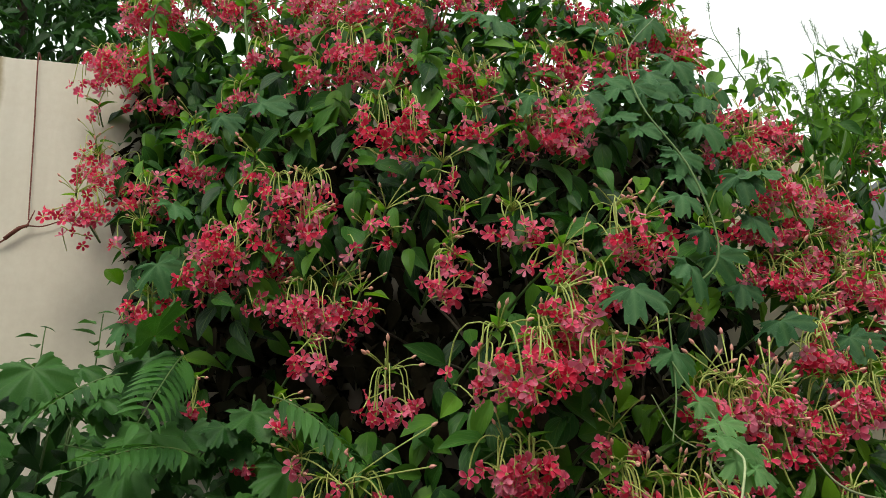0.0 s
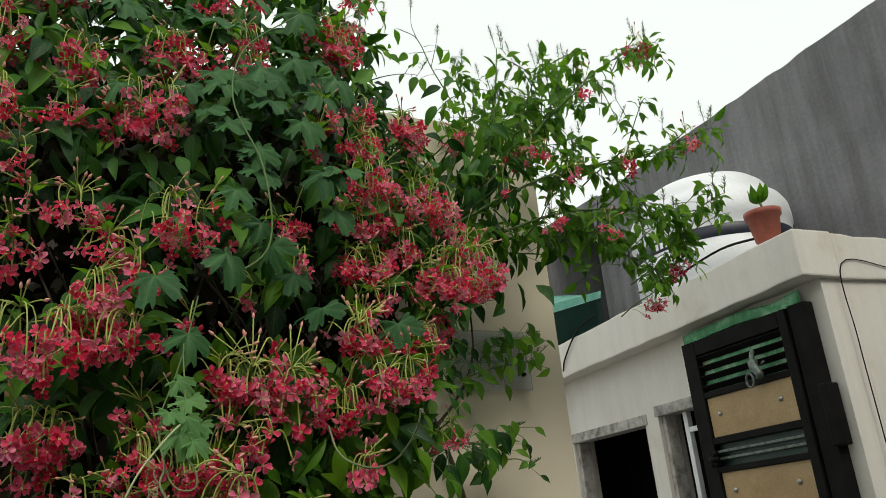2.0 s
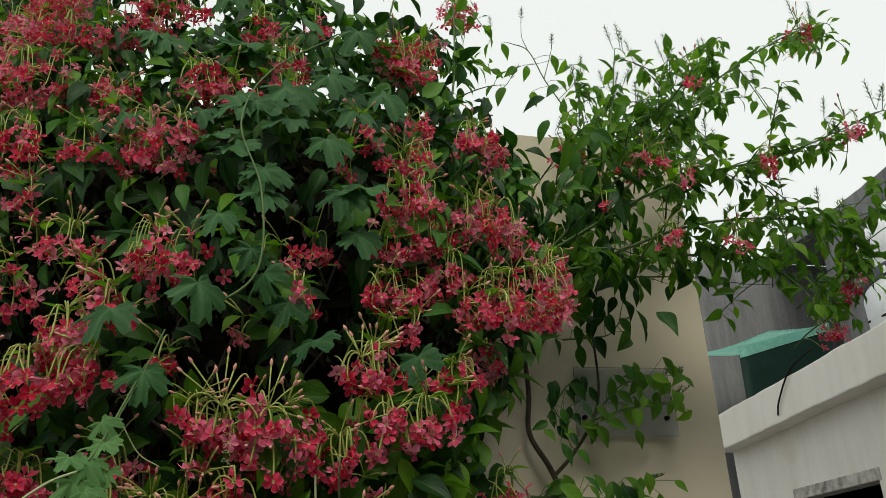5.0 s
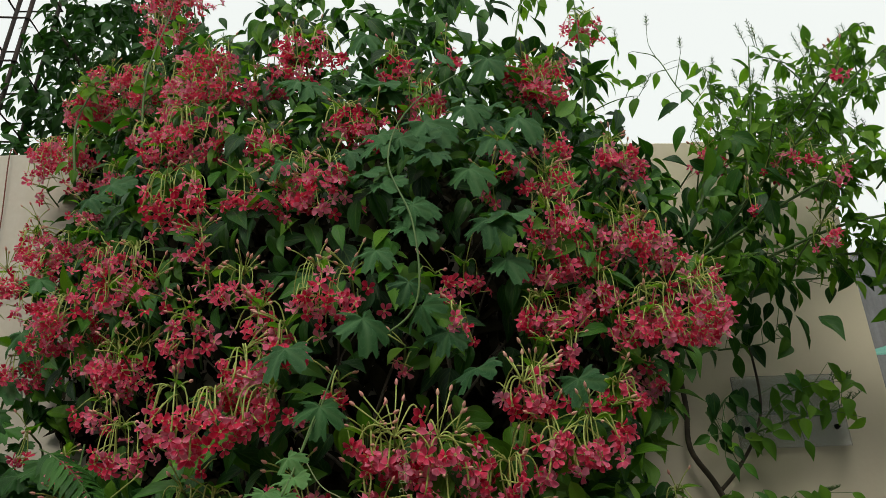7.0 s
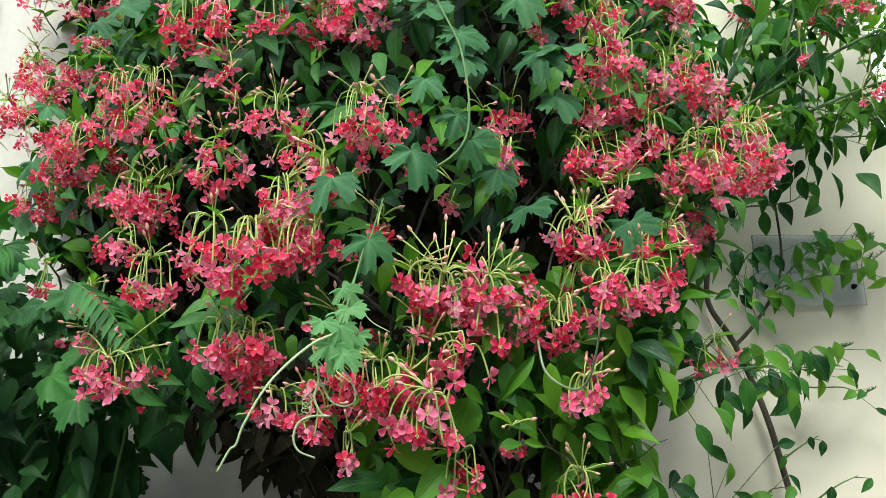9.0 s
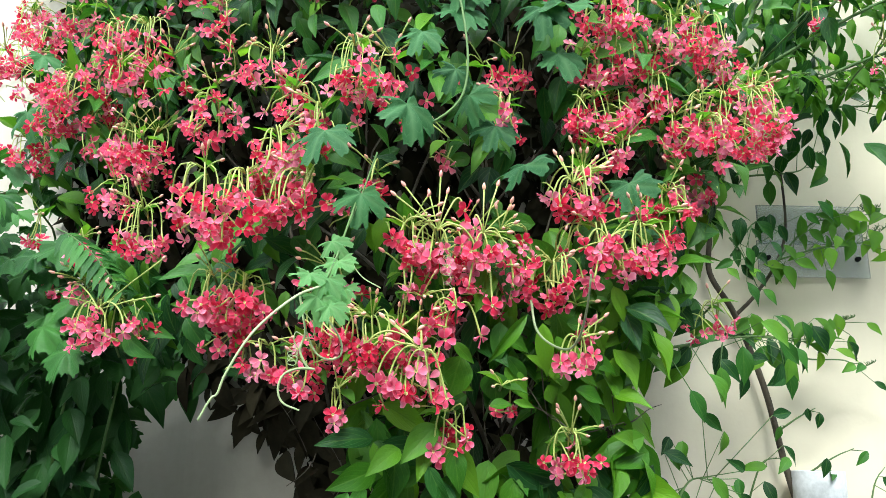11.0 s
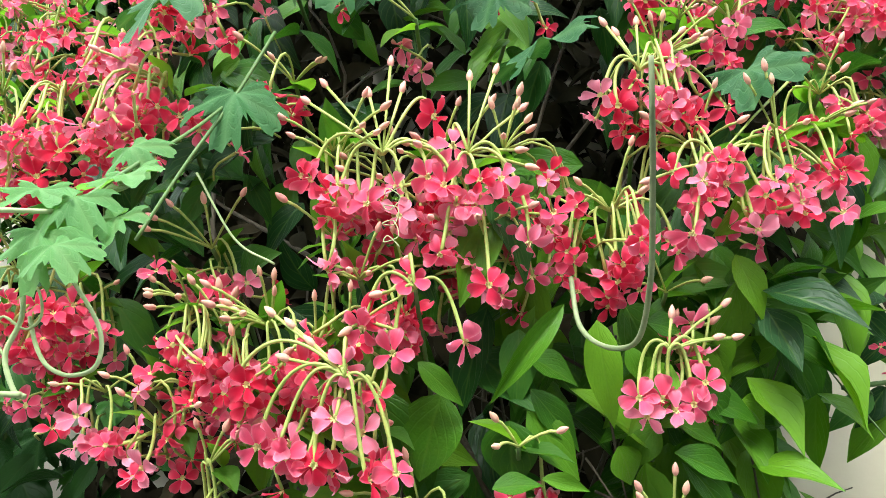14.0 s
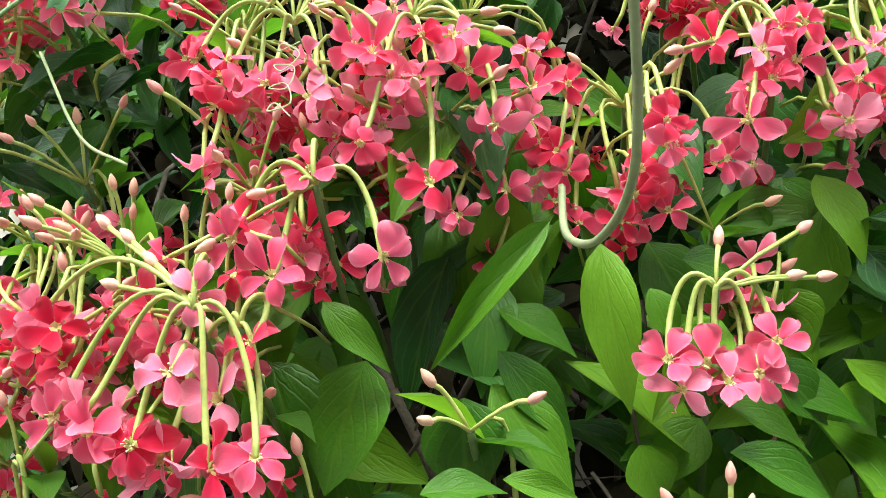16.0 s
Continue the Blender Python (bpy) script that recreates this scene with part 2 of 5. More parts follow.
_old = blend(_n, _l, math_node(_n, _l, "MULTIPLY", _aged, 0.75), _old, (0.76, 0.67, 0.5))
_l.new(blend(_n, _l, _mask, _old, (0.2, 0.15, 0.05)), _b.inputs["Base Color"])
DARK = plain("unlit_room_black", [(0.3, (0.002, 0.002, 0.002)), (0.7, (0.005, 0.005, 0.005))], 4.0, 0.95)
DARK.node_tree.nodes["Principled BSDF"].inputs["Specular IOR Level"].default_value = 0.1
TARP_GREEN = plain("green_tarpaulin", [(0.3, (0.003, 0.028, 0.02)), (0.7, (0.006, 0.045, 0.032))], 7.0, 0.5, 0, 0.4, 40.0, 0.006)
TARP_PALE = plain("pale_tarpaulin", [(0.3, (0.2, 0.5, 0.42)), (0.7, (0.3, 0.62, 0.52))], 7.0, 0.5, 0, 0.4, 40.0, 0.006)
GROUND = plain("ground_concrete", [(0.3, (0.12, 0.115, 0.105)), (0.7, (0.2, 0.19, 0.175))], 2.0, 0.95, 0, 0.6, 30.0, 0.01)
STEEL = plain("steel", [(0.3, (0.3, 0.3, 0.3)), (0.7, (0.5, 0.5, 0.5))], 30.0, 0.35, 0.9, 0.1, 200.0, 0.001)
RUST = plain("rusty_bar", [(0.3, (0.012, 0.01, 0.01)), (0.7, (0.05, 0.03, 0.022))], 25.0, 0.85, 0.2, 0.4, 150.0, 0.002)
PVC = plain("white_pvc", [(0.3, (0.4, 0.4, 0.41)), (0.7, (0.5, 0.5, 0.51))], 6.0, 0.4, 0, 0.05, 100.0, 0.001)

RUSTCORD = plain("brown_cord", [(0.3, (0.12, 0.035, 0.025)), (0.7, (0.22, 0.07, 0.05))], 60.0, 0.9, 0, 0.3, 300.0, 0.001)
FRAME = plain("weathered_frame", [(0.3, (0.16, 0.15, 0.13)), (0.5, (0.4, 0.38, 0.35)), (0.7, (0.55, 0.53, 0.5))], 16.0, 0.85, 0, 0.5, 90.0, 0.004)
GREEN = plain("mottled_green_sheet", [(0.3, (0.02, 0.14, 0.05)), (0.48, (0.05, 0.3, 0.11)), (0.6, (0.25, 0.5, 0.3)), (0.75, (0.3, 0.3, 0.12))], 9.0, 0.5, 0, 0.2, 80.0, 0.002)
NAVY = plain("navy_print", [(0.3, (0.01, 0.012, 0.02)), (0.7, (0.02, 0.025, 0.045))], 8.0, 0.4, 0, 0.05, 80.0, 0.001)
ACRYLIC, _n, _l, _b = mat("acrylic")
_b.inputs["Base Color"].default_value = (0.9, 0.93, 0.95, 1)
_b.inputs["Transmission Weight"].default_value, _b.inputs["Roughness"].default_value, _b.inputs["IOR"].default_value = 0.85, 0.12, 1.45


# ---- mesh helpers ----
class Geo:
    """Collects vertices, faces, UVs and material slots of one mesh."""

    def __init__(self):
        self.v, self.f, self.uv, self.mi, self.n = [], [], [], [], 0

    def add(self, verts, faces, uvs=None, slot=0):
        verts = np.asarray(verts, float)
        self.v.append(verts)
        k = self.n
        for fc in faces:
            self.f.append([i + k for i in fc])
            self.mi.append(slot)
            for i in fc:
                self.uv.append(uvs[i] if uvs is not None else (0.5, 0.5))
        self.n += len(verts)

    def mesh(self, name, materials, smooth=True):
        me = bpy.data.meshes.new(name)
        me.from_pydata(np.concatenate(self.v).tolist() if self.v else [], [], self.f)
        for m in materials:
            me.materials.append(m)
        me.polygons.foreach_set("material_index", self.mi)
        if smooth:
            me.polygons.foreach_set("use_smooth", [True] * len(self.f))
        layer = me.uv_layers.new(name="UVMap")
        layer.data.foreach_set("uv", np.asarray(self.uv, float).ravel())
        me.update()
        return me


def part(name, data, parent, label="", kind=""):
    ob = new(name, data)
    ob.parent = parent
    return tagged(ob, label, kind=kind)


def thing(name, label, category, m=None, data=None, group="", kind=""):
    ob = new(name, data)
    ob.matrix_world = m if m is not None else Matrix()
    return tagged(ob, label, category, group, kind)


def box_bm(size, at=(0, 0, 0), bevel=0.0, turn=0.0):
    bm = bmesh.new()
    bmesh.ops.create_cube(bm, size=1.0)
    for v in bm.verts:
        v.co = Vector((v.co.x * size[0], v.co.y * size[1], v.co.z * size[2]))
    if bevel:
        bmesh.ops.bevel(bm, geom=bm.edges[:], offset=bevel, segments=2, affect="EDGES", profile=0.6)
    bmesh.ops.transform(bm, matrix=pose(*at, 0, 0, turn), verts=bm.verts)
    return bm


def to_mesh(bm, name, material, smooth=False):
    me = bpy.data.meshes.new(name)
    bm.to_mesh(me)
    bm.free()
    me.materials.append(material)
    if smooth:
        me.polygons.foreach_set("use_smooth", [True] * len(me.polygons))
    return me


def block(name, lo, hi, material, bevel=0.006):
    size = [hi[i] - lo[i] for i in range(3)]
    mid = [(hi[i] + lo[i]) / 2 for i in range(3)]
    return to_mesh(box_bm(size, mid, bevel), name, material)


def tube_geo(geo, path, r0, r1, sides=5, slot=0):
    """A tapering round stem along a list of points."""
    path = [np.asarray(p, float) for p in path]
    verts, faces = [], []
    side = None
    for i, p in enumerate(path):
        d = path[min(i + 1, len(path) - 1)] - path[max(i - 1, 0)]
        d = d / (np.linalg.norm(d) + 1e-9)
        if side is None:
            side = np.cross(d, (0.31, 0.2, 0.93))
        side = side - d * (side @ d)
        side = side / (np.linalg.norm(side) + 1e-9)
        up = np.cross(d, side)
        r = r0 + (r1 - r0) * i / (len(path) - 1)
        for k in range(sides):
            a = 2 * math.pi * k / sides
            verts.append(p + r * (math.cos(a) * side + math.sin(a) * up))
        if i:
            for k in range(sides):
                a, b2 = (i - 1) * sides + k, (i - 1) * sides + (k + 1) % sides
                faces.append([a, b2, b2 + sides, a + sides])
    faces.append(list(range(sides))[::-1])
    faces.append([(len(path) - 1) * sides + k for k in range(sides)])
    geo.add(verts, faces, None, slot)


def bezier(a, b, c, d, n=7):
    a, b, c, d = (np.asarray(p, float) for p in (a, b, c, d))
    out = []
    for i in range(n):
        t = i / (n - 1)
        out.append((1 - t) ** 3 * a + 3 * t * (1 - t) ** 2 * b + 3 * t * t * (1 - t) * c + t ** 3 * d)
    return out


def spline(points, per=6):
    """Smooth path through a few points."""
    p = [np.asarray(q, float) for q in points]
    p = [2 * p[0] - p[1]] + p + [2 * p[-1] - p[-2]]
    out = []
    for i in range(1, len(p) - 2):
        for k in range(per):
            t = k / per
            out.append(0.5 * (2 * p[i] + (p[i + 1] - p[i - 1]) * t + (2 * p[i - 1] - 5 * p[i] + 4 * p[i + 1] - p[i + 2]) * t * t + (3 * p[i] - p[i - 1] - 3 * p[i + 1] + p[i + 2]) * t ** 3))
    out.append(p[-2])
    return out


def basis(direction, normal):
    """Columns x (across), y (along), z (out of the blade)."""
    y = np.asarray(direction, float)
    y = y / (np.linalg.norm(y) + 1e-9)
    z = np.asarray(normal, float)
    z = z - y * (z @ y)
    z = z / (np.linalg.norm(z) + 1e-9)
    return np.stack([np.cross(y, z), y, z], axis=1)


# ---- leaf and flower shapes ----
def ovate(width, droop, fold, wave, segs=8, tip=0.84):
    """A pointed ovate blade of length 1 along y, folded along its midrib."""
    verts, uvs, faces = [], [], []
    for i in range(segs + 1):
        t = i / segs
        half = width * 0.5 * (math.sin(math.pi * t ** tip) ** 0.8) * (1 - 0.45 * t ** 3) if 0 < t < 1 else 0.004
        bend = -droop * t * t
        for j, s in enumerate((-1, -0.5, 0, 0.5, 1)):
            z = bend + fold * abs(s) * half * 2 + wave * half * math.sin(7 * t + 2.1 * s) * abs(s)
            verts.append((s * half, t * (1 - 0.12 * droop * t), z))
            uvs.append((0.5 + 0.5 * s, t))
    for i in range(segs):
        for j in range(4):
            a = i * 5 + j
            faces.append([a, a + 1, a + 6, a + 5])
    return np.array(verts), faces, uvs


def lobed(lobes, cut, droop, teeth=0.06, n=76):
    """A palmate leaf of radius about 1 whose stalk joins at the origin."""
    verts, uvs, faces = [(0, 0, 0)], [(0.5, 0.0)], []
    rings = (0.4, 0.75, 1.0)
    for ring in rings:
        for k in range(n):
            a = -math.pi * 0.86 + 2 * math.pi * 0.86 * k / (n - 1)
            phase = (a / (math.pi * 0.86) + 1) / 2 * lobes
            lobe = abs(math.sin(math.pi * phase)) ** 0.5 + 0.16 * math.cos(6 * math.pi * phase)
            r = (0.62 + 0.38 * math.cos(a * 0.75)) * (1 - cut + cut * lobe) * (1 + teeth * math.sin(k * 1.7) * (ring > 0.9))
            r *= ring if ring < 1 else 1
            x, y = r * math.sin(a), r * math.cos(a)
            z = -droop * r * r + 0.09 * math.sin(2 * math.pi * phase) * ring + 0.05 * abs(x) + 0.03 * math.sin(9 * x + 5 * y)
            verts.append((x, y, z))
            uvs.append((0.5 + 0.5 * (phase % 1 - 0.5) * ring * 2 * 0.5, ring))
    for k in range(n - 1):
        faces.append([0, 2 + k, 1 + k])
        for i in range(len(rings) - 1):
            a = 1 + i * n + k
            faces.append([a, a + 1, a + 1 + n, a + n])
    return np.array(verts), faces, uvs


def corolla(open_, cup, twist, r, fine):
    """Five rounded petals on narrow claws round a small throat, facing +z, as one piece."""
    verts, uvs, faces = [(0, 0, -0.06)], [(0.5, 0.0)], []
    if fine:
        across = (-1, -0.5, 0, 0.5, 1)
        outline = ((0.07, 0.05), (0.24, 0.11), (0.43, 0.22), (0.62, 0.3), (0.79, 0.315), (0.91, 0.265), (0.99, 0.17), (1.03, 0.05))
    else:
        across = (-1, 0, 1)
        outline = ((0.07, 0.05), (0.36, 0.16), (0.64, 0.28), (0.87, 0.23), (1.02, 0.05))
    n = len(across)
    for p in range(5):
        base = 2 * math.pi * p / 5 + r.uniform(-0.2, 0.2)
        size = r.uniform(0.86, 1.1)
        lean = cup + r.uniform(-0.45, 0.45)
        broad = r.uniform(0.88, 1.14)
        roll = twist + r.uniform(-0.18, 0.18)
        curl = r.uniform(0.15, 0.6)
        ruffle = r.uniform(-0.08, 0.08)
        k = len(verts)
        for t, w in outline:
            for q in across:
                x, y = t * size * open_, q * w * size * broad
                z = lean * t - 0.16 * (1 - q * q) * t + roll * q * t - curl * t ** 3 * open_ + ruffle * q * q * math.sin(7 * t + 3 * q)
                verts.append((x * math.cos(base) - y * math.sin(base), x * math.sin(base) + y * math.cos(base), z))
                uvs.append((0.5 + 0.5 * q, min(t, 1.0)))
        faces += [[0, k + j, k + j + 1] for j in range(n - 1)]
        for i in range(len(outline) - 1):
            for j in range(n - 1):
                a = k + i * n + j
                faces.append([a, a + n, a + n + 1, a + 1])
    return np.array(verts), faces, uvs


FLOWERS = [corolla(rng.uniform(0.85, 1.0), 0.0 + 0.8 * k / 9, rng.uniform(-0.16, 0.16), rng, False) for k in range(12)]
FINE_FLOWERS = [corolla(rng.uniform(0.85, 1.0), 0.0 + 0.75 * k / 9, rng.uniform(-0.16, 0.16), rng, True) for k in range(12)]
NARROW = [ovate(0.5, rng.uniform(0.1, 0.4), rng.uniform(0.05, 0.3), 0.16, 10) for _ in range(5)]
LEAVES = [ovate(rng.uniform(0.44, 0.64), rng.uniform(0.05, 0.4), rng.uniform(0.05, 0.35), rng.uniform(0.0, 0.22)) for _ in range(8)]
LOBED = [lobed(5, rng.uniform(0.55, 0.66), rng.uniform(0.1, 0.45), 0.11) for _ in range(5)]


def put(geo, shape, at, m3, scale, slot=0):
    verts, faces, uvs = shape
    geo.add(np.asarray(at) + (verts * scale) @ m3.T, faces, uvs, slot)


def front(u, z):
    """How far before the wall's face (negative v) the creeper's outer leaves hang."""
    u, low = min(max(u, -0.78), 0.8), min(z, 2.55)
    return min(-0.1, 0.148 - 0.293 * u - 1.15 * low + 0.733 * u * u + 0.065 * u * low + 0.334 * low * low + 0.4 * max(0.0, z - 2.55))


# ---- structure ----
gb = bmesh.new()
bmesh.ops.create_grid(gb, x_segments=20, y_segments=20, size=400)
ground = thing("ground", "worn grey concrete ground reaching the horizon", "ground", None, to_mesh(gb, "ground", GROUND), kind="structure")


def garden_wall():
    """Cream rendered wall with a slightly uneven top edge."""
    bm = bmesh.new()
    n, length, lo = 120, 6.36, -5.0
    rows = []
    for i in range(n + 1):
        u = lo + length * i / n
        top = 2.775 + 0.006 * noise.noise((u * 5, 0, 0)) + 0.005 * noise.noise((u * 23, 3, 0))
        rows.append([bm.verts.new(p) for p in ((u, 0, -0.2), (u, 0, 1.4), (u, 0.0, top - 0.006), (u, 0.008, top), (u, 0.2, top), (u, 0.2, -0.2))])
    for a, b in zip(rows, rows[1:]):
        for k in range(5):
            bm.faces.new((a[k], b[k], b[k + 1], a[k + 1]))
    bm.faces.new(rows[0][::-1])
    bm.faces.new(rows[-1])
    bmesh.ops.recalc_face_normals(bm, faces=bm.faces)
    return to_mesh(bm, "wall_garden", WALLPAINT)


thing("wall_garden", "cream painted rendered garden wall with rust streaks", "wall", WALL, garden_wall(), kind="structure")

# House beyond the wall's end: local x into the house, y along its long side.
house = thing("house", "small white painted house with overhanging parapet", "house", HOUSE)


def wall_with_holes(name, y0, y1, z0, z1, thick, holes, material):
    """A wall in the plane x = 0 with rectangular openings cut through."""
    bm = bmesh.new()
    ys = sorted({y0, y1, *[v for h in holes for v in h[:2]]})
    zs = sorted({z0, z1, *[v for h in holes for v in h[2:]]})
    for a, b in zip(ys, ys[1:]):
        for c, d in zip(zs, zs[1:]):
            if any(h[0] <= a and b <= h[1] and h[2] <= c and d <= h[3] for h in holes):
                continue
            piece = box_bm((thick, b - a, d - c), (thick / 2, (a + b) / 2, (c + d) / 2))
            tmp = bpy.data.meshes.new("tmp")
            piece.to_mesh(tmp)
            piece.free()
            bm.from_mesh(tmp)
            bpy.data.meshes.remove(tmp)
    bmesh.ops.remove_doubles(bm, verts=bm.verts, dist=0.0005)
    inner = [f for f in bm.faces if sum(1 for g in bm.faces if g is not f and (g.calc_center_median() - f.calc_center_median()).length < 1e-4)]
    bmesh.ops.delete(bm, geom=inner, context="FACES")
    return to_mesh(bm, name, material)


part("wall", wall_with_holes("wall", 0.0, 2.6, 0.0, 2.37, 0.15, [(1.287, 1.99, 0.6, 1.985), (0.865, 1.175, 0.6, 2.012)], WHITE), house)
part("front_wall", block("front_wall", (0.15, 0.0, 0.0), (3.0, 0.15, 2.37), WHITE), house)


def uneven(me, fall, rough):
    """Let a long plastered member sag towards its far end, with a wavering edge."""
    for vert in me.vertices:
        vert.co.z += -fall * vert.co.y + rough * noise.noise((vert.co.x * 7, vert.co.y * 7, vert.co.z * 3))
    return me


def long_block(name, lo, hi, material, cuts):
    bm = box_bm([hi[i] - lo[i] for i in range(3)], [(hi[i] + lo[i]) / 2 for i in range(3)], 0.008)
    axis = max(range(3), key=lambda i: hi[i] - lo[i])
    for k in range(1, cuts):
        at, way = [0.0] * 3, [0.0] * 3
        at[axis], way[axis] = lo[axis] + (hi[axis] - lo[axis]) * k / cuts, 1.0
        bmesh.ops.bisect_plane(bm, geom=bm.verts[:] + bm.edges[:] + bm.faces[:], plane_co=at, plane_no=way)
    return to_mesh(bm, name, material)


part("parapet", uneven(long_block("parapet", (-0.12, -0.025, 2.335), (0.1, 2.6, 2.537), WHITE, 40), 0.022, 0.007), house)
part("front_parapet", uneven(long_block("front_parapet", (0.101, -0.02, 2.33), (3.0, 0.1, 2.53), WHITE, 40), 0.0, 0.012), house)
part("roof", block("roof", (0.1, 0.1, 2.38), (3.0, 2.6, 2.43), CEMENT), house)
# Panel coloured near black, in place of the room's shade behind the windows.
part("inside", block("inside", (0.42, 0.2, 0.0), (0.47, 2.45, 2.36), DARK), house, "near-black panel standing for the unlit room")
part("back_wall", block("back_wall", (0.15, 2.5, 0.0), (3.0, 2.6, 2.42), WHITE), house)

neighbour = thing("neighbour_building", "tall grey bare cement side wall of a building", "building", WALL)
side = long_block("wall", (4.0, -3.0, 0.0), (8.0, 2.75, 4.0), CEMENT, 90)
for vert in side.vertices:
    if vert.co.z > 3:
        vert.co.z += 0.1 - 0.055 * vert.co.y + 0.012 * noise.noise((vert.co.x * 3, vert.co.y * 6, 0)) + 0.008 * noise.noise((0, vert.co.y * 19, 4))
part("wall", side, neighbour)
part("coping", block("coping", (3.99, 2.65, 3.9), (8.0, 3.4, 3.97), CEMENT), neighbour)
part("rear_wall", block("rear_wall", (2.6, 3.4, 0.0), (4.8, 3.52, 3.9), CEMENT), neighbour, "lower grey cement rear wall")

# ---- the flowering creeper ----
creeper = thing("flowering_creeper", "dense creeper covered in hanging crimson flower heads on the wall", "creeper", WALL)

CLUSTERS = []
CLUSTERS += [
    (-0.637, -0.119, 2.926, 0.111, 0.068, 4),
    (-0.303, -0.488, 2.707, 0.075, 0.048, 3),
    (-0.085, -0.544, 2.688, 0.079, 0.05, 4),
    (-0.531, -0.119, 3.231, 0.091, 0.082, 2),
    (-0.302, -0.566, 2.461, 0.086, 0.055, 5),
    (-0.141, -0.629, 2.389, 0.046, 0.034, 4),
    (0.019, -0.643, 2.424, 0.063, 0.034, 5),
    (-0.031, -0.76, 2.228, 0.071, 0.045, 9),
    (-0.3, -0.677, 2.243, 0.066, 0.049, 7),
    (0.009, -0.861, 1.972, 0.062, 0.043, 12),
    (0.388, -0.705, 2.075, 0.062, 0.038, 4),
    (0.406, -0.718, 2.151, 0.059, 0.043, 5),
    (0.555, -0.673, 2.143, 0.075, 0.045, 7),
    (0.613, -0.723, 1.977, 0.076, 0.051, 9),
    (0.543, -0.752, 1.929, 0.044, 0.029, 3),
    (0.521, -0.704, 1.856, 0.049, 0.037, 5),
]
CLUSTERS += [
    (0.317, -0.82, 1.81, 0.045, 0.03, 9),
    (0.17, -0.858, 1.71, 0.069, 0.033, 12),
    (0.068, -0.858, 1.715, 0.041, 0.02, 6),
    (0.368, -0.819, 1.729, 0.073, 0.034, 10),
    (-0.117, -0.858, 1.85, 0.044, 0.036, 5),
    (-0.054, -0.868, 1.883, 0.032, 0.025, 5),
    (-0.19, -0.848, 1.773, 0.067, 0.051, 6),
    (-0.072, -0.873, 1.782, 0.051, 0.033, 4),
    (-0.516, -0.491, 2.082, 0.09, 0.066, 6),
    (-0.447, -0.522, 2.163, 0.071, 0.053, 5),
    (-0.759, -0.125, 2.699, 0.074, 0.046, 4),
    (-0.791, -0.133, 2.405, 0.062, 0.047, 6),
    (-0.41, -0.538, 1.958, 0.062, 0.047, 9),
    (0.388, -0.692, 1.991, 0.06, 0.038, 2),
    (0.464, -0.458, 2.656, 0.061, 0.044, 3),
    (0.657, -0.176, 3.057, 0.051, 0.054, 2),
]
CLUSTERS += [
    (0.883, -0.315, 2.528, 0.051, 0.029, 2),
    (0.578, -0.568, 2.385, 0.051, 0.043, 5),
    (0.424, -0.651, 2.284, 0.039, 0.028, 5),
    (0.097, -0.486, 2.674, 0.056, 0.027, 2),
    (0.23, -0.731, 2.04, 0.041, 0.017, 2),
    (0.481, -0.694, 2.027, 0.039, 0.03, 6),
    (-0.145, -0.785, 2.012, 0.047, 0.026, 9),
    (-0.106, -0.841, 1.931, 0.044, 0.022, 8),
    (-0.547, -0.117, 3.104, 0.071, 0.053, 2),
    (-0.739, -0.12, 2.835, 0.068, 0.051, 3),
    (0.192, -0.684, 2.399, 0.044, 0.02, 2),
    (-0.237, -0.732, 2.114, 0.03, 0.02, 5),
    (0.234, -0.528, 2.688, 0.033, 0.02, 2),
    (0.633, -0.62, 2.119, 0.033, 0.028, 5),
    (-0.677, -0.365, 2.011, 0.053, 0.037, 4),
    (-0.34, -0.705, 1.766, 0.04, 0.032, 6),
]
CLUSTERS += [
    (-0.843, -0.176, 2.292, 0.056, 0.048, 8),
    (-0.799, -0.126, 2.67, 0.077, 0.056, 4),
    (-0.435, -0.586, 1.861, 0.037, 0.025, 4),
    (-0.511, -0.269, 2.769, 0.068, 0.041, 2),
    (-0.304, -0.552, 2.586, 0.081, 0.029, 2),
    (-0.105, -0.558, 2.607, 0.06, 0.03, 2),
    (-0.698, -0.119, 2.834, 0.074, 0.044, 3),
    (0.171, -0.649, 2.473, 0.053, 0.041, 4),
    (-0.473, -0.498, 1.984, 0.058, 0.019, 7),
    (-0.397, -0.647, 1.631, 0.062, 0.036, 6),
    (-0.188, -0.791, 1.651, 0.059, 0.033, 4),
    (-0.203, -0.762, 1.599, 0.029, 0.013, 3),
    (-0.053, -0.807, 1.605, 0.038, 0.032, 6),
    (-0.03, -0.814, 1.5, 0.022, 0.018, 5),
    (0.122, -0.825, 1.467, 0.032, 0.028, 3),
    (0.198, -0.84, 1.51, 0.013, 0.011, 4),
]
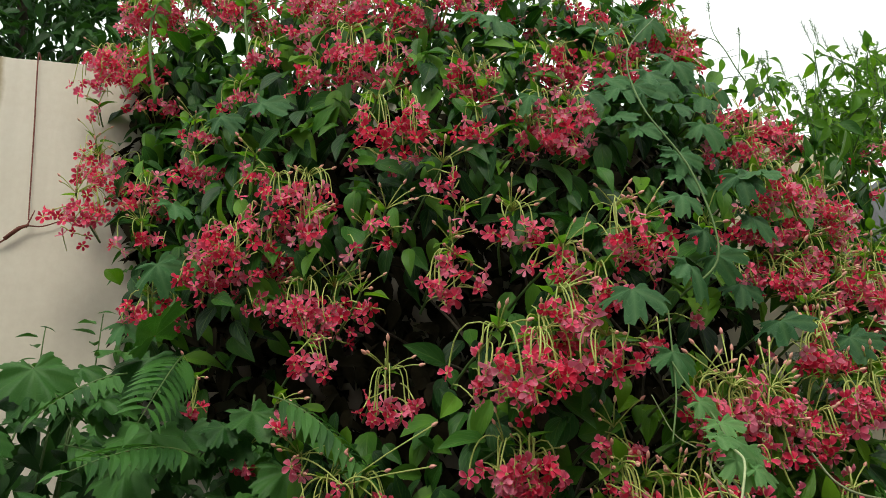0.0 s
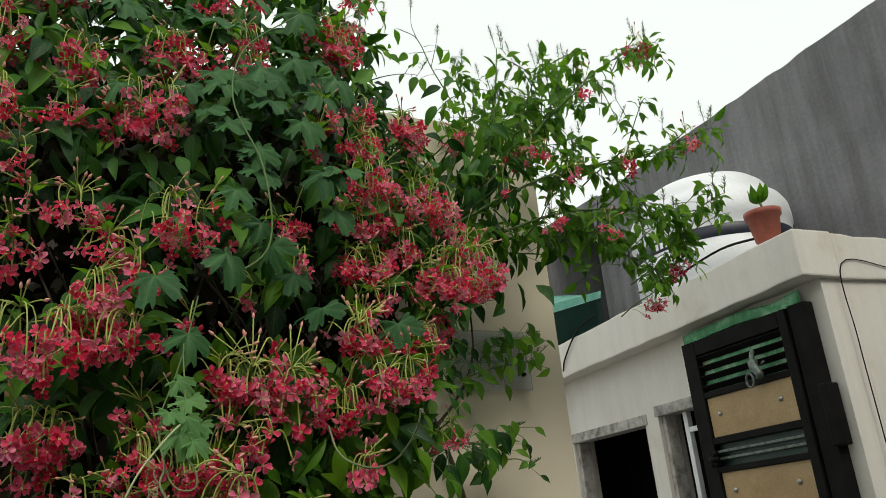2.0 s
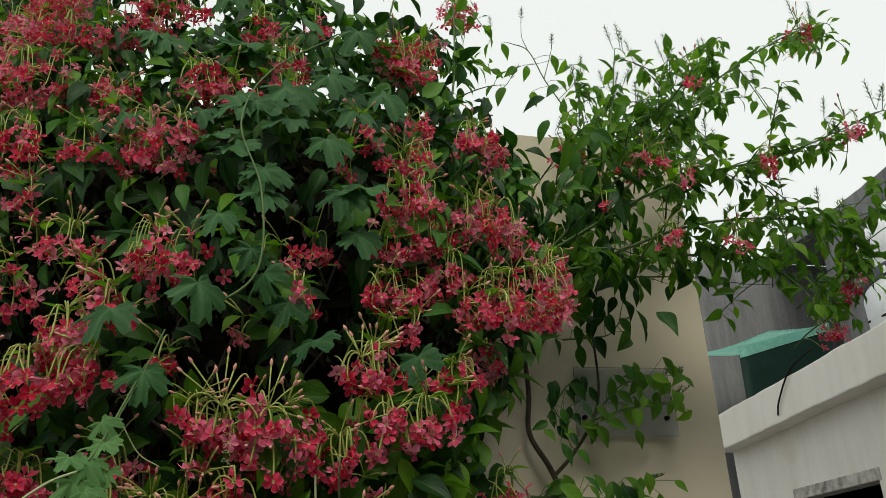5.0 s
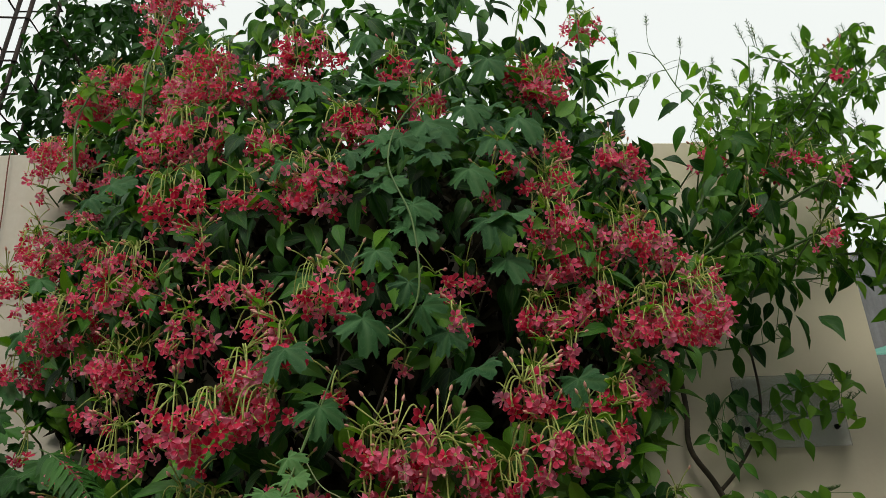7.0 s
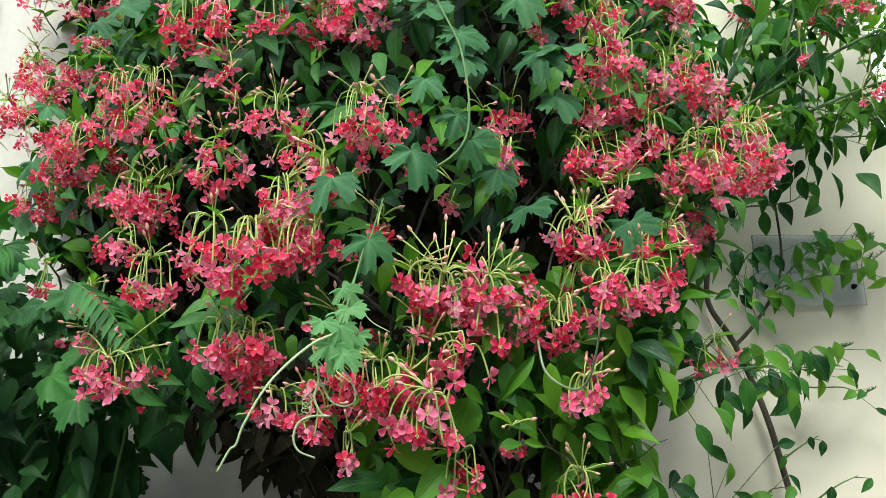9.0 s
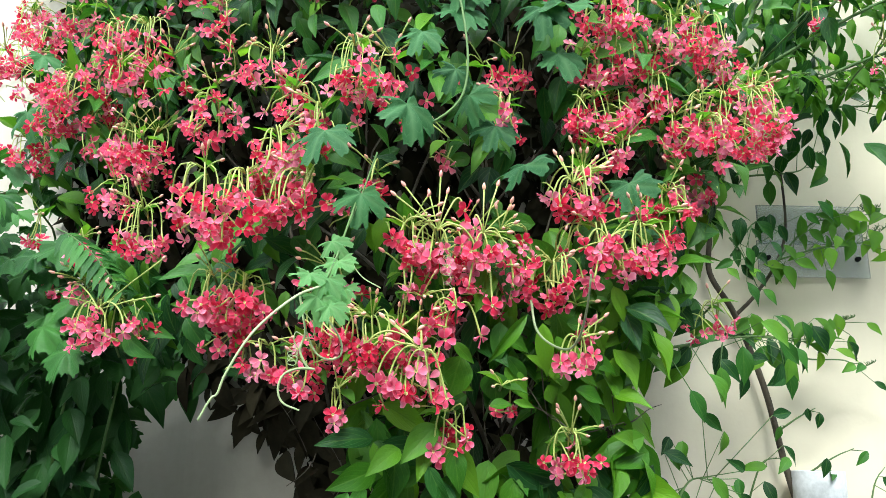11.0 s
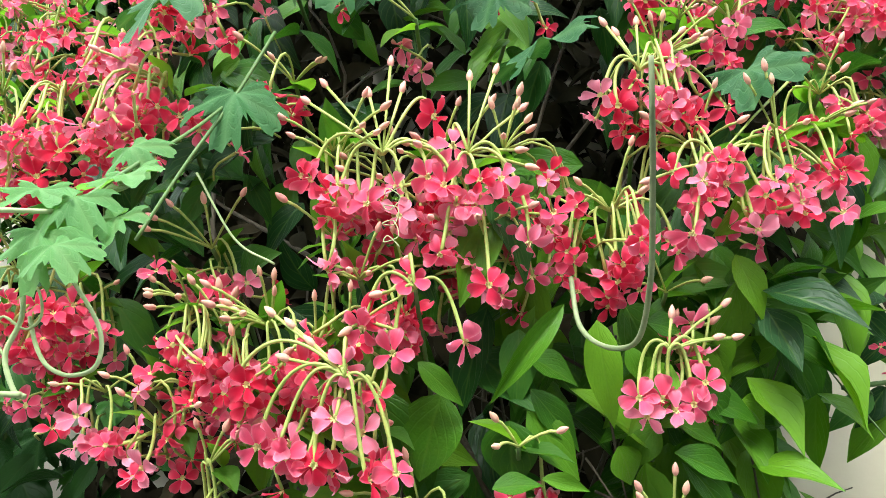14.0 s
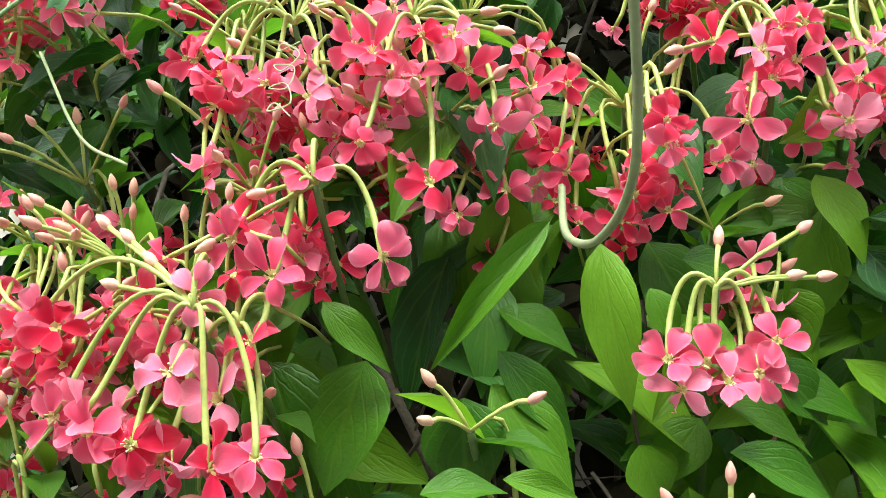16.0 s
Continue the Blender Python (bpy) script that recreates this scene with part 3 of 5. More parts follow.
CLUSTERS += [
    (0.293, -0.802, 1.439, 0.039, 0.028, 8),
    (0.566, -0.655, 1.653, 0.033, 0.019, 2),
    (0.314, -0.794, 1.625, 0.02, 0.023, 4),
    (-0.486, -0.58, 1.772, 0.031, 0.02, 3),
    (0.271, -0.833, 1.671, 0.049, 0.026, 4),
    (0.176, -0.849, 1.666, 0.035, 0.022, 6),
    (0.06, -0.857, 1.729, 0.031, 0.013, 6),
    (0.087, -0.854, 1.62, 0.037, 0.023, 6),
    (0.012, -0.845, 1.586, 0.048, 0.028, 12),
    (-0.043, -0.809, 1.675, 0.043, 0.02, 7),
    (0.077, -0.852, 1.571, 0.023, 0.017, 2),
    (0.045, -0.854, 1.53, 0.029, 0.017, 2),
    (-0.166, -0.781, 1.639, 0.037, 0.035, 3),
    (0.155, -0.861, 1.718, 0.024, 0.022, 5),
    (0.061, -0.851, 1.667, 0.024, 0.012, 3),
    (0.114, -0.852, 1.631, 0.019, 0.015, 2),
]
CLUSTERS += [
    (-0.083, -0.796, 1.559, 0.041, 0.02, 3),
    (0.317, -0.773, 1.59, 0.032, 0.017, 8),
    (1.711, -0.253, 3.041, 0.085, 0.064, 4),
    (1.476, -0.603, 2.468, 0.047, 0.037, 4),
    (1.595, -0.238, 2.105, 0.07, 0.04, 5),
    (1.543, -0.405, 2.165, 0.059, 0.035, 6),
    (0.885, -0.313, 2.532, 0.057, 0.032, 2),
    (1.037, -0.441, 2.445, 0.071, 0.032, 3),
    (1.277, -0.538, 2.403, 0.035, 0.052, 2),
    (0.872, -0.518, 2.282, 0.014, 0.014, 2),
    (1.015, -0.522, 2.208, 0.059, 0.026, 3),
    (1.131, -0.597, 2.165, 0.032, 0.029, 4),
    (1.03, -0.705, 2.496, 0.037, 0.022, 3),
    (1.032, -0.59, 2.315, 0.037, 0.026, 2),
]

CLUSTERS += [
    (-0.695, -0.28, 2.286, 0.045, 0.04, 4),
    (-0.608, -0.375, 2.292, 0.053, 0.024, 3),
    (-0.709, -0.136, 2.594, 0.044, 0.023, 3),
    (-0.71, -0.295, 2.181, 0.043, 0.02, 6),
    (-0.592, -0.457, 2.036, 0.043, 0.024, 5),
    (-0.603, -0.466, 1.825, 0.014, 0.032, 3),
    (-0.519, -0.549, 1.714, 0.014, 0.014, 2),
    (-0.453, -0.607, 1.689, 0.01, 0.01, 8),
    (-0.368, -0.668, 1.916, 0.025, 0.014, 5),
    (-0.426, -0.6, 2.073, 0.03, 0.016, 7),
    (-0.481, -0.37, 2.579, 0.037, 0.031, 3),
    (-0.405, -0.415, 2.614, 0.042, 0.031, 3),
    (-0.397, -0.498, 2.446, 0.043, 0.033, 3),
    (-0.527, -0.387, 2.459, 0.035, 0.022, 3),
    (-0.823, -0.099, 2.583, 0.024, 0.014, 2),
    (-0.826, -0.105, 2.47, 0.032, 0.029, 4),
]
CLUSTERS += [
    (-0.507, -0.487, 2.245, 0.036, 0.02, 4),
    (-0.61, -0.332, 2.398, 0.036, 0.018, 4),
    (-0.328, -0.457, 2.636, 0.042, 0.026, 3),
    (-0.197, -0.544, 2.588, 0.045, 0.025, 2),
    (-0.318, -0.68, 2.054, 0.031, 0.015, 6),
    (-0.348, -0.665, 2.025, 0.026, 0.009, 4),
    (-0.131, -0.68, 2.347, 0.026, 0.022, 3),
    (-0.126, -0.698, 2.306, 0.03, 0.015, 3),
    (-0.17, -0.711, 2.226, 0.037, 0.031, 4),
    (-0.088, -0.75, 2.188, 0.028, 0.024, 7),
    (-0.034, -0.764, 2.185, 0.032, 0.032, 8),
    (0.078, -0.706, 2.374, 0.055, 0.016, 3),
    (0.431, -0.52, 2.578, 0.041, 0.035, 3),
    (0.511, -0.404, 2.756, 0.038, 0.025, 3),
    (0.315, -0.704, 2.296, 0.034, 0.024, 4),
    (0.395, -0.696, 2.24, 0.044, 0.027, 5),
]
CLUSTERS += [
    (0.935, -0.243, 2.555, 0.05, 0.025, 4),
    (0.214, -0.829, 1.927, 0.024, 0.02, 3),
    (0.506, -0.719, 1.959, 0.043, 0.029, 5),
    (0.465, -0.762, 1.812, 0.036, 0.022, 5),
    (0.346, -0.805, 1.874, 0.025, 0.013, 6),
    (-0.239, -0.737, 1.985, 0.029, 0.011, 6),
    (-0.208, -0.742, 2.041, 0.019, 0.014, 5),
    (-0.235, -0.745, 1.946, 0.046, 0.031, 3),
    (-0.128, -0.804, 1.826, 0.038, 0.025, 4),
    (0.018, -0.842, 1.812, 0.024, 0.019, 6),
    (0.117, -0.853, 1.705, 0.02, 0.009, 9),
    (0.142, -0.852, 1.674, 0.013, 0.009, 4),
    (0.046, -0.842, 1.585, 0.019, 0.013, 3),
    (-0.058, -0.826, 1.627, 0.021, 0.014, 4),
    (-0.02, -0.833, 1.608, 0.02, 0.014, 5),
    (-0.133, -0.795, 1.565, 0.023, 0.015, 3),
]
CLUSTERS += [
    (-0.078, -0.811, 1.536, 0.018, 0.014, 3),
    (-0.003, -0.833, 1.563, 0.02, 0.013, 3),
    (-0.168, -0.782, 1.572, 0.016, 0.016, 3),
    (0.117, -0.844, 1.868, 0.019, 0.011, 4),
    (0.399, -0.783, 1.891, 0.021, 0.017, 5),
    (0.096, -0.841, 1.53, 0.018, 0.009, 3),
    (-0.368, -0.397, 2.722, 0.074, 0.031, 2),
    (0.112, -0.598, 2.599, 0.043, 0.027, 4),
    (0.015, -0.689, 2.401, 0.043, 0.025, 4),
    (0.145, -0.695, 2.395, 0.039, 0.014, 3),
    (0.421, -0.492, 2.661, 0.048, 0.036, 4),
    (0.467, -0.491, 2.603, 0.035, 0.025, 4),
    (0.432, -0.624, 2.372, 0.042, 0.025, 4),
    (0.285, -0.742, 2.218, 0.027, 0.014, 3),
    (0.636, -0.472, 2.415, 0.041, 0.035, 4),
    (0.552, -0.631, 2.184, 0.055, 0.03, 6),
]
CLUSTERS += [
    (0.716, -0.528, 2.106, 0.059, 0.043, 7),
    (0.56, -0.679, 1.992, 0.043, 0.033, 5),
    (0.688, -0.584, 1.988, 0.051, 0.031, 6),
    (0.456, -0.769, 1.77, 0.025, 0.021, 4),
    (0.178, -0.823, 1.993, 0.032, 0.014, 2),
    (0.351, -0.792, 1.952, 0.05, 0.02, 3),
]


def outward(u, z):
    e = 0.03
    g = np.array([(front(u + e, z) - front(u - e, z)) / (2 * e), -1.0, (front(u, z + e) - front(u, z - e)) / (2 * e)])
    return g / np.linalg.norm(g)


FLOWER_R = 0.0175
FLOWER_MESHES = []
for shape in FINE_FLOWERS:
    g = Geo()
    g.add(shape[0] * FLOWER_R, shape[1], shape[2])
    for _ in range(6):
        a, rise = rng.uniform(0, 2 * math.pi), rng.uniform(0.003, 0.0055)
        foot = np.array((0.0011 * math.cos(a), 0.0011 * math.sin(a), -0.001))
        tube_geo(g, [foot, foot * 2.0 + (0, 0, rise), foot * 2.2 + (0, 0, rise + 0.0012)], 0.0003, 0.0005, 4, 1)
    FLOWER_MESHES.append(g.mesh("flower", [PETAL, STAMEN]))
singles = 0
blossom = Geo()


def flower_bud(geo, foot, way, size):
    """A plump pointed bud that sits on the end of its tube."""
    side = np.cross(way, (0.31, 0.2, 0.93))
    side /= np.linalg.norm(side)
    up = np.cross(way, side)
    verts, faces = [], []
    profile = ((0.0, 0.0013), (0.0015, 0.0023), (0.004, 0.0028), (0.007, 0.0023), (0.0095, 0.0012), (0.0108, 0.0003))
    for i, (d, r) in enumerate(profile):
        for k in range(6):
            a = math.pi * k / 3
            verts.append(foot + size * (way * d + r * (math.cos(a) * side + math.sin(a) * up)))
        if i:
            faces += [[(i - 1) * 6 + k, (i - 1) * 6 + (k + 1) % 6, i * 6 + (k + 1) % 6, i * 6 + k] for k in range(6)]
    geo.add(verts, faces, None, 2)


def flower_cluster(row):
    """Umbels: flowers on long tubes that spring from a hub, bow over and hang, with buds held up."""
    global singles
    u, v, z, w, h, buds = row
    c = np.array((u, v + 0.012, z))
    geo = Geo()
    w, h = w * 1.08, h * 1.05
    near = z < 1.95 and -0.3 < u < 0.55
    sides = 6 if near else 4
    hubs = []
    for k in range(max(1, round(w / 0.042))):
        n = max(1, round(w / 0.042))
        hubs.append(c + (w * ((k + 0.5) / n * 2 - 1) * 0.72 + rng.uniform(-0.006, 0.006), rng.uniform(-0.012, 0.012), h * rng.uniform(0.35, 0.75) + 0.022))
    for hub in hubs:
        tube_geo(geo, bezier(hub + (rng.uniform(-0.04, 0.04), 0.16, -0.04), hub + (0, 0.08, 0.0), hub + (0, 0.03, -0.012), hub, 5), 0.0024, 0.0019, 5, 1)
    count = max(3, int(3.7 * math.pi * w * h / 0.0009))
    for _ in range(count):
        a, r = rng.uniform(0, 2 * math.pi), math.sqrt(rng.random()) * (1.3 if rng.random() < 0.16 else 1.0)
        dx, dz = r * math.cos(a) * w, r * math.sin(a) * h
        if dz > 0.35 * h and rng.random() < 0.75:
            dz = -dz * rng.random()
        depth = -0.05 * math.sqrt(max(0.0, 1.05 - r * r)) * (0.5 + h / 0.05 * 0.5) + rng.random() ** 1.5 * 0.06
        p = c + np.array((dx, depth, dz))
        face = np.array((dx / w * 0.8, -0.75, -0.25 + dz / h * 0.35)) + np.array([rng.gauss(0, 0.6) for _ in range(3)])
        face /= np.linalg.norm(face)
        rim = basis((rng.uniform(-1, 1), rng.uniform(-0.3, 0.3), rng.uniform(-1, 1)), face)
        scale = rng.uniform(0.6, 0.88)
        hub = min(hubs, key=lambda q: abs(q[0] - p[0]) + rng.random() * 0.01)
        out = p - hub
        rise = hub + out * (0.95, 0.6, 0.0) + (rng.gauss(0, 0.008), -0.01 - 0.015 * rng.random(), 0.008 + 0.02 * rng.random() + 0.2 * abs(out[0]))
        if rng.random() < (0.34 if near else 0.26):
            tube_geo(geo, bezier(hub, rise, p - face * 0.016 + (0, 0, 0.024), p - face * 0.001, 8), 0.0009, 0.0015 if near else 0.0012, sides)
        else:
            tube_geo(geo, bezier(p - face * 0.035 + (0, 0.025, 0.012), p - face * 0.028 + (0, 0, 0.012), p - face * 0.014, p - face * 0.001, 5), 0.0009, 0.0013, sides)
        k = rng.randrange(len(FLOWERS))
        if near and singles < 280:
            singles += 1
            pending.append((k, p, rim, scale))
        else:
            put(blossom, (FINE_FLOWERS if near else FLOWERS)[k], p, rim, scale * FLOWER_R)
    for _ in range(int(buds * (0.8 if near else 1.2))):
        hub = hubs[rng.randrange(len(hubs))]
        a = rng.uniform(0, 2 * math.pi)
        d = np.array((math.cos(a) * 0.95, -0.55 - 0.3 * rng.random(), 0.6 * math.sin(a) + 0.45))
        d /= np.linalg.norm(d)
        reach = rng.uniform(0.024, 0.055)
        end = hub + d * reach
        tube_geo(geo, bezier(hub, hub + d * reach * 0.4 + (0, 0, 0.003), hub + d * reach * 0.8 + (0, 0, 0.004), end, 5), 0.0008, 0.0012, sides)
        flower_bud(geo, end - d * 0.0008, d, rng.uniform(0.75, 1.05))
    for hub in hubs:
        for _ in range(2):
            put(geo, LEAVES[rng.randrange(len(LEAVES))], hub + (rng.uniform(-0.01, 0.01), 0.015, 0), basis((rng.uniform(-1, 1), -0.4, rng.uniform(-0.3, 0.7)), (0, -0.4, 1)), rng.uniform(0.028, 0.05), 3)
    return geo.mesh("flower_head", [TUBE, STALK, BUD, YOUNG])


CLUSTERS = [(u, v, z, w * 0.62, h * 0.68, b) if u > 0.8 else (u, v, z, w, h, b) for u, v, z, w, h, b in CLUSTERS]
for row in CLUSTERS:
    pending = []
    head = part("flower_head", flower_cluster(row), creeper)
    for k, p, rim, scale in pending:
        ob = part("flower", FLOWER_MESHES[k], head)
        ob.matrix_local = Matrix.Translation(p) @ Matrix(rim.tolist()).to_4x4() @ Matrix.Diagonal((scale, scale, scale, 1))


# Heads whose long tubes bow over and hold single flowers clear of the rest: hub, flowers, buds.
ARCHED = []
ARCHED += [
    ((0.129, -0.881, 1.637), [(0.094, -0.879, 1.612), (0.114, -0.878, 1.594), (0.161, -0.878, 1.601), (0.126, -0.881, 1.645)], [(0.106, -0.88, 1.635), (0.086, -0.879, 1.612)]),
    ((0.084, -0.881, 1.579), [(0.008, -0.872, 1.583), (0.083, -0.881, 1.586), (0.077, -0.878, 1.553), (0.04, -0.872, 1.54), (0.064, -0.873, 1.525), (0.099, -0.874, 1.515), (0.117, -0.875, 1.519), (0.026, -0.87, 1.538)], [(0.034, -0.879, 1.623), (0.048, -0.88, 1.614), (0.062, -0.881, 1.601), (0.045, -0.878, 1.593)]),
]
ARCHED += [
    ((0.3, -0.828, 1.604), [(0.276, -0.831, 1.57), (0.281, -0.828, 1.558), (0.292, -0.827, 1.57), (0.301, -0.824, 1.562), (0.314, -0.821, 1.567), (0.324, -0.819, 1.582)], [(0.343, -0.817, 1.638), (0.334, -0.818, 1.614), (0.348, -0.814, 1.615), (0.304, -0.828, 1.627)]),
    ((0.104, -0.872, 1.743), [(0.052, -0.869, 1.728), (0.071, -0.871, 1.707), (0.094, -0.872, 1.705), (0.117, -0.872, 1.694), (0.137, -0.873, 1.723), (0.141, -0.871, 1.774), (0.157, -0.872, 1.702)], [(0.108, -0.868, 1.822), (0.093, -0.87, 1.794), (0.117, -0.87, 1.797), (0.046, -0.866, 1.794), (0.059, -0.867, 1.807)]),
]
ARCHED += [
    ((0.166, -0.871, 1.741), [(0.155, -0.872, 1.748), (0.193, -0.869, 1.705), (0.206, -0.868, 1.672), (0.145, -0.872, 1.665), (0.178, -0.869, 1.642)], [(0.168, -0.868, 1.805), (0.187, -0.866, 1.811), (0.204, -0.866, 1.778), (0.2, -0.868, 1.744), (0.207, -0.868, 1.731)]),
    ((0.348, -0.835, 1.745), [(0.313, -0.846, 1.731), (0.323, -0.844, 1.684), (0.353, -0.834, 1.725), (0.384, -0.823, 1.72), (0.415, -0.81, 1.723), (0.445, -0.796, 1.749), (0.373, -0.828, 1.691), (0.339, -0.839, 1.711)], [(0.425, -0.799, 1.832), (0.296, -0.851, 1.724)]),
]
ARCHED += [
    ((0.3, -0.834, 1.827), [(0.267, -0.845, 1.8), (0.28, -0.842, 1.792), (0.321, -0.827, 1.835), (0.326, -0.83, 1.787), (0.369, -0.815, 1.801), (0.34, -0.825, 1.787)], [(0.277, -0.836, 1.87), (0.286, -0.834, 1.861), (0.303, -0.828, 1.875), (0.356, -0.813, 1.866), (0.363, -0.809, 1.874), (0.339, -0.818, 1.872)]),
    ((-0.405, -0.665, 1.662), [(-0.467, -0.616, 1.697), (-0.458, -0.62, 1.642), (-0.426, -0.644, 1.617), (-0.392, -0.671, 1.609), (-0.355, -0.699, 1.623)], [(-0.299, -0.74, 1.671), (-0.293, -0.745, 1.725)]),
]
ARCHED += [
    ((0.099, -0.867, 1.577), [(0.044, -0.858, 1.54), (0.071, -0.858, 1.525), (0.093, -0.863, 1.546), (0.108, -0.861, 1.524), (0.104, -0.866, 1.57)], []),
]
for hub, ends, bud_ends in ARCHED:
    hub = np.array(hub)
    g = Geo()
    tube_geo(g, bezier(hub + (0, 0.12, -0.06), hub + (0, 0.06, -0.02), hub + (0, 0.01, -0.01), hub, 5), 0.002, 0.0016, 6, 1)
    head_flowers = []
    for e in ends:
        p = np.array(e)
        side = p - hub
        face = np.array((side[0] * 9, -0.7, -0.25)) + np.array([rng.gauss(0, 0.35) for _ in range(3)])
        face /= np.linalg.norm(face)
        rise = hub + side * (0.5, 0.6, 0.2) + (0, -0.012, 0.014 + 0.35 * abs(side[0]))
        tube_geo(g, bezier(hub, rise, p - face * 0.014 + (0, 0, 0.03), p - face * 0.001, 14), 0.0011, 0.0015, 8)
        head_flowers.append((rng.randrange(len(FINE_FLOWERS)), p, basis((rng.uniform(-1, 1), 0, rng.uniform(-1, 1)), face), rng.uniform(0.8, 1.0)))
    for e in bud_ends:
        end = np.array(e)
        d = end - hub
        d /= np.linalg.norm(d)
        tube_geo(g, [hub, (hub + end) / 2 + (0, 0, 0.002), end], 0.0009, 0.0012, 7)
        flower_bud(g, end - d * 0.001, d, 1.0)
    head = part("flower_head", g.mesh("flower_head", [TUBE, STALK, BUD]), creeper)
    for k, p, rim, scale in head_flowers:
        ob = part("flower", FLOWER_MESHES[k], head)
        ob.matrix_local = Matrix.Translation(p) @ Matrix(rim.tolist()).to_4x4() @ Matrix.Diagonal((scale, scale, scale, 1))

part("blossom", blossom.mesh("blossom", [PETAL]), creeper, "mass of small crimson and pink flowers", "stuff")


def in_bush(u, z):
    """Ragged outline of the creeper's mass on the wall."""
    wob = 0.07 * noise.noise((u * 4, z * 4, 1.0)) + 0.04 * noise.noise((u * 11, z * 11, 5.0))
    left = -0.74 + 1.05 * max(0.0, 2.0 - z)
    right = 0.43 + 0.16 * max(0.0, min(1.0, (z - 1.6) / 0.2)) + 0.25 * max(0.0, min(1.0, (z - 1.8) / 0.45))
    if z > 2.55:
        right -= 0.65 * (z - 2.55)
    top = 3.12 - 0.3 * max(0.0, -0.2 - u) + 0.1 * math.sin(9 * u)
    bottom = 1.18 + min(0.3, 0.85 * max(0.0, -0.02 - u))
    return left + wob < u < right + wob and bottom + wob < z < top + 2 * wob


leaf_geo, shaded_geo = Geo(), Geo()
leaf_singles = []


def creeper_leaf(p, out, size, single=False, droop=1.0, shaded=False):
    d = np.array((rng.gauss(0, 0.75), -0.3 + rng.gauss(0, 0.4), -droop + rng.gauss(0, 0.6)))
    nrm = out + np.array([rng.gauss(0, 0.35), rng.gauss(0, 0.25), 0.45 + rng.gauss(0, 0.35)])
    m3 = basis(d, nrm)
    k = rng.randrange(len(LEAVES))
    if single:
        leaf_singles.append((k, p, m3, (size, size, size)))
    else:
        put(shaded_geo if shaded else leaf_geo, LEAVES[k], p, m3, size)


HOLLOWS = [(-0.32, 1.95, 0.09), (-0.33, 1.86, 0.08), (-0.51, 1.86, 0.08), (-0.18, 2.09, 0.06), (-0.41, 2.2, 0.06), (-0.4, 2.0, 0.06), (-0.19, 1.95, 0.05), (0.05, 1.86, 0.05), (0.16, 2.2, 0.05), (0.09, 1.94, 0.05), (0.15, 1.83, 0.06), (0.01, 1.73, 0.05), (0.29, 1.88, 0.06), (0.21, 2.13, 0.06), (0.41, 1.9, 0.06), (-0.11, 1.68, 0.05), (0.26, 1.54, 0.08), (-0.12, 2.02, 0.06), (0.29, 2.03, 0.07)]
made = 0
while made < 9000:
    u, z = rng.uniform(-0.95, 1.0), rng.uniform(1.05, 3.3)
    if not in_bush(u, z) or (z > 2.72 and (noise.noise((u * 6, z * 6, 4.0)) < -0.12 or rng.random() < 0.1)):
        continue
    made += 1
    layer = rng.random()
    hollow = max(0.0, noise.noise((u * 5.5, z * 5.5, 9.0)) + 0.25 * noise.noise((u * 14, z * 14, 2.0)))
    for hu, hz, hr in HOLLOWS:
        hollow += 1.5 * math.exp(-((u - hu) ** 2 + (z - hz) ** 2) / (hr * hr))
    if layer < 0.42:
        if rng.random() < hollow - 0.2:
            continue
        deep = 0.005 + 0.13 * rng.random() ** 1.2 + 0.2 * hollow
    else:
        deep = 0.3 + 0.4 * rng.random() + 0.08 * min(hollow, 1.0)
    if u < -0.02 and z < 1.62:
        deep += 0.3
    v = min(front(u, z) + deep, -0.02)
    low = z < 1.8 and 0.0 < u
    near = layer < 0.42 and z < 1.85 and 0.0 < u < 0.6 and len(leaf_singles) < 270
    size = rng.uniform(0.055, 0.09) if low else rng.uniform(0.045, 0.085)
    # Leaves set deeper than 0.3 get the near-black colour that stands for shade.
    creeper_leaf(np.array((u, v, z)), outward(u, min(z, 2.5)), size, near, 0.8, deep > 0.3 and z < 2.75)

# Large leaves that hang at the lower edge: base, tip and breadth of the blade.
BIG = [
    ((0.229, -0.843, 1.635), (0.178, -0.845, 1.57), 0.016),
    ((0.251, -0.839, 1.624), (0.256, -0.833, 1.553), 0.025),
    ((0.203, -0.824, 1.58), (0.238, -0.815, 1.541), 0.02),
    ((0.2, -0.822, 1.565), (0.235, -0.814, 1.522), 0.028),
    ((0.188, -0.822, 1.559), (0.185, -0.818, 1.516), 0.042),
    ((0.141, -0.817, 1.58), (0.121, -0.811, 1.524), 0.051),
    ((0.127, -0.848, 1.596), (0.157, -0.846, 1.568), 0.015),
    ((0.263, -0.8, 1.543), (0.275, -0.796, 1.519), 0.029),
    ((0.293, -0.786, 1.559), (0.27, -0.788, 1.531), 0.025),
    ((0.343, -0.766, 1.633), (0.352, -0.762, 1.601), 0.031),
    ((0.329, -0.779, 1.587), (0.358, -0.768, 1.565), 0.032),
    ((0.298, -0.805, 1.561), (0.34, -0.792, 1.544), 0.021),
    ((0.299, -0.812, 1.536), (0.349, -0.796, 1.522), 0.023),
]
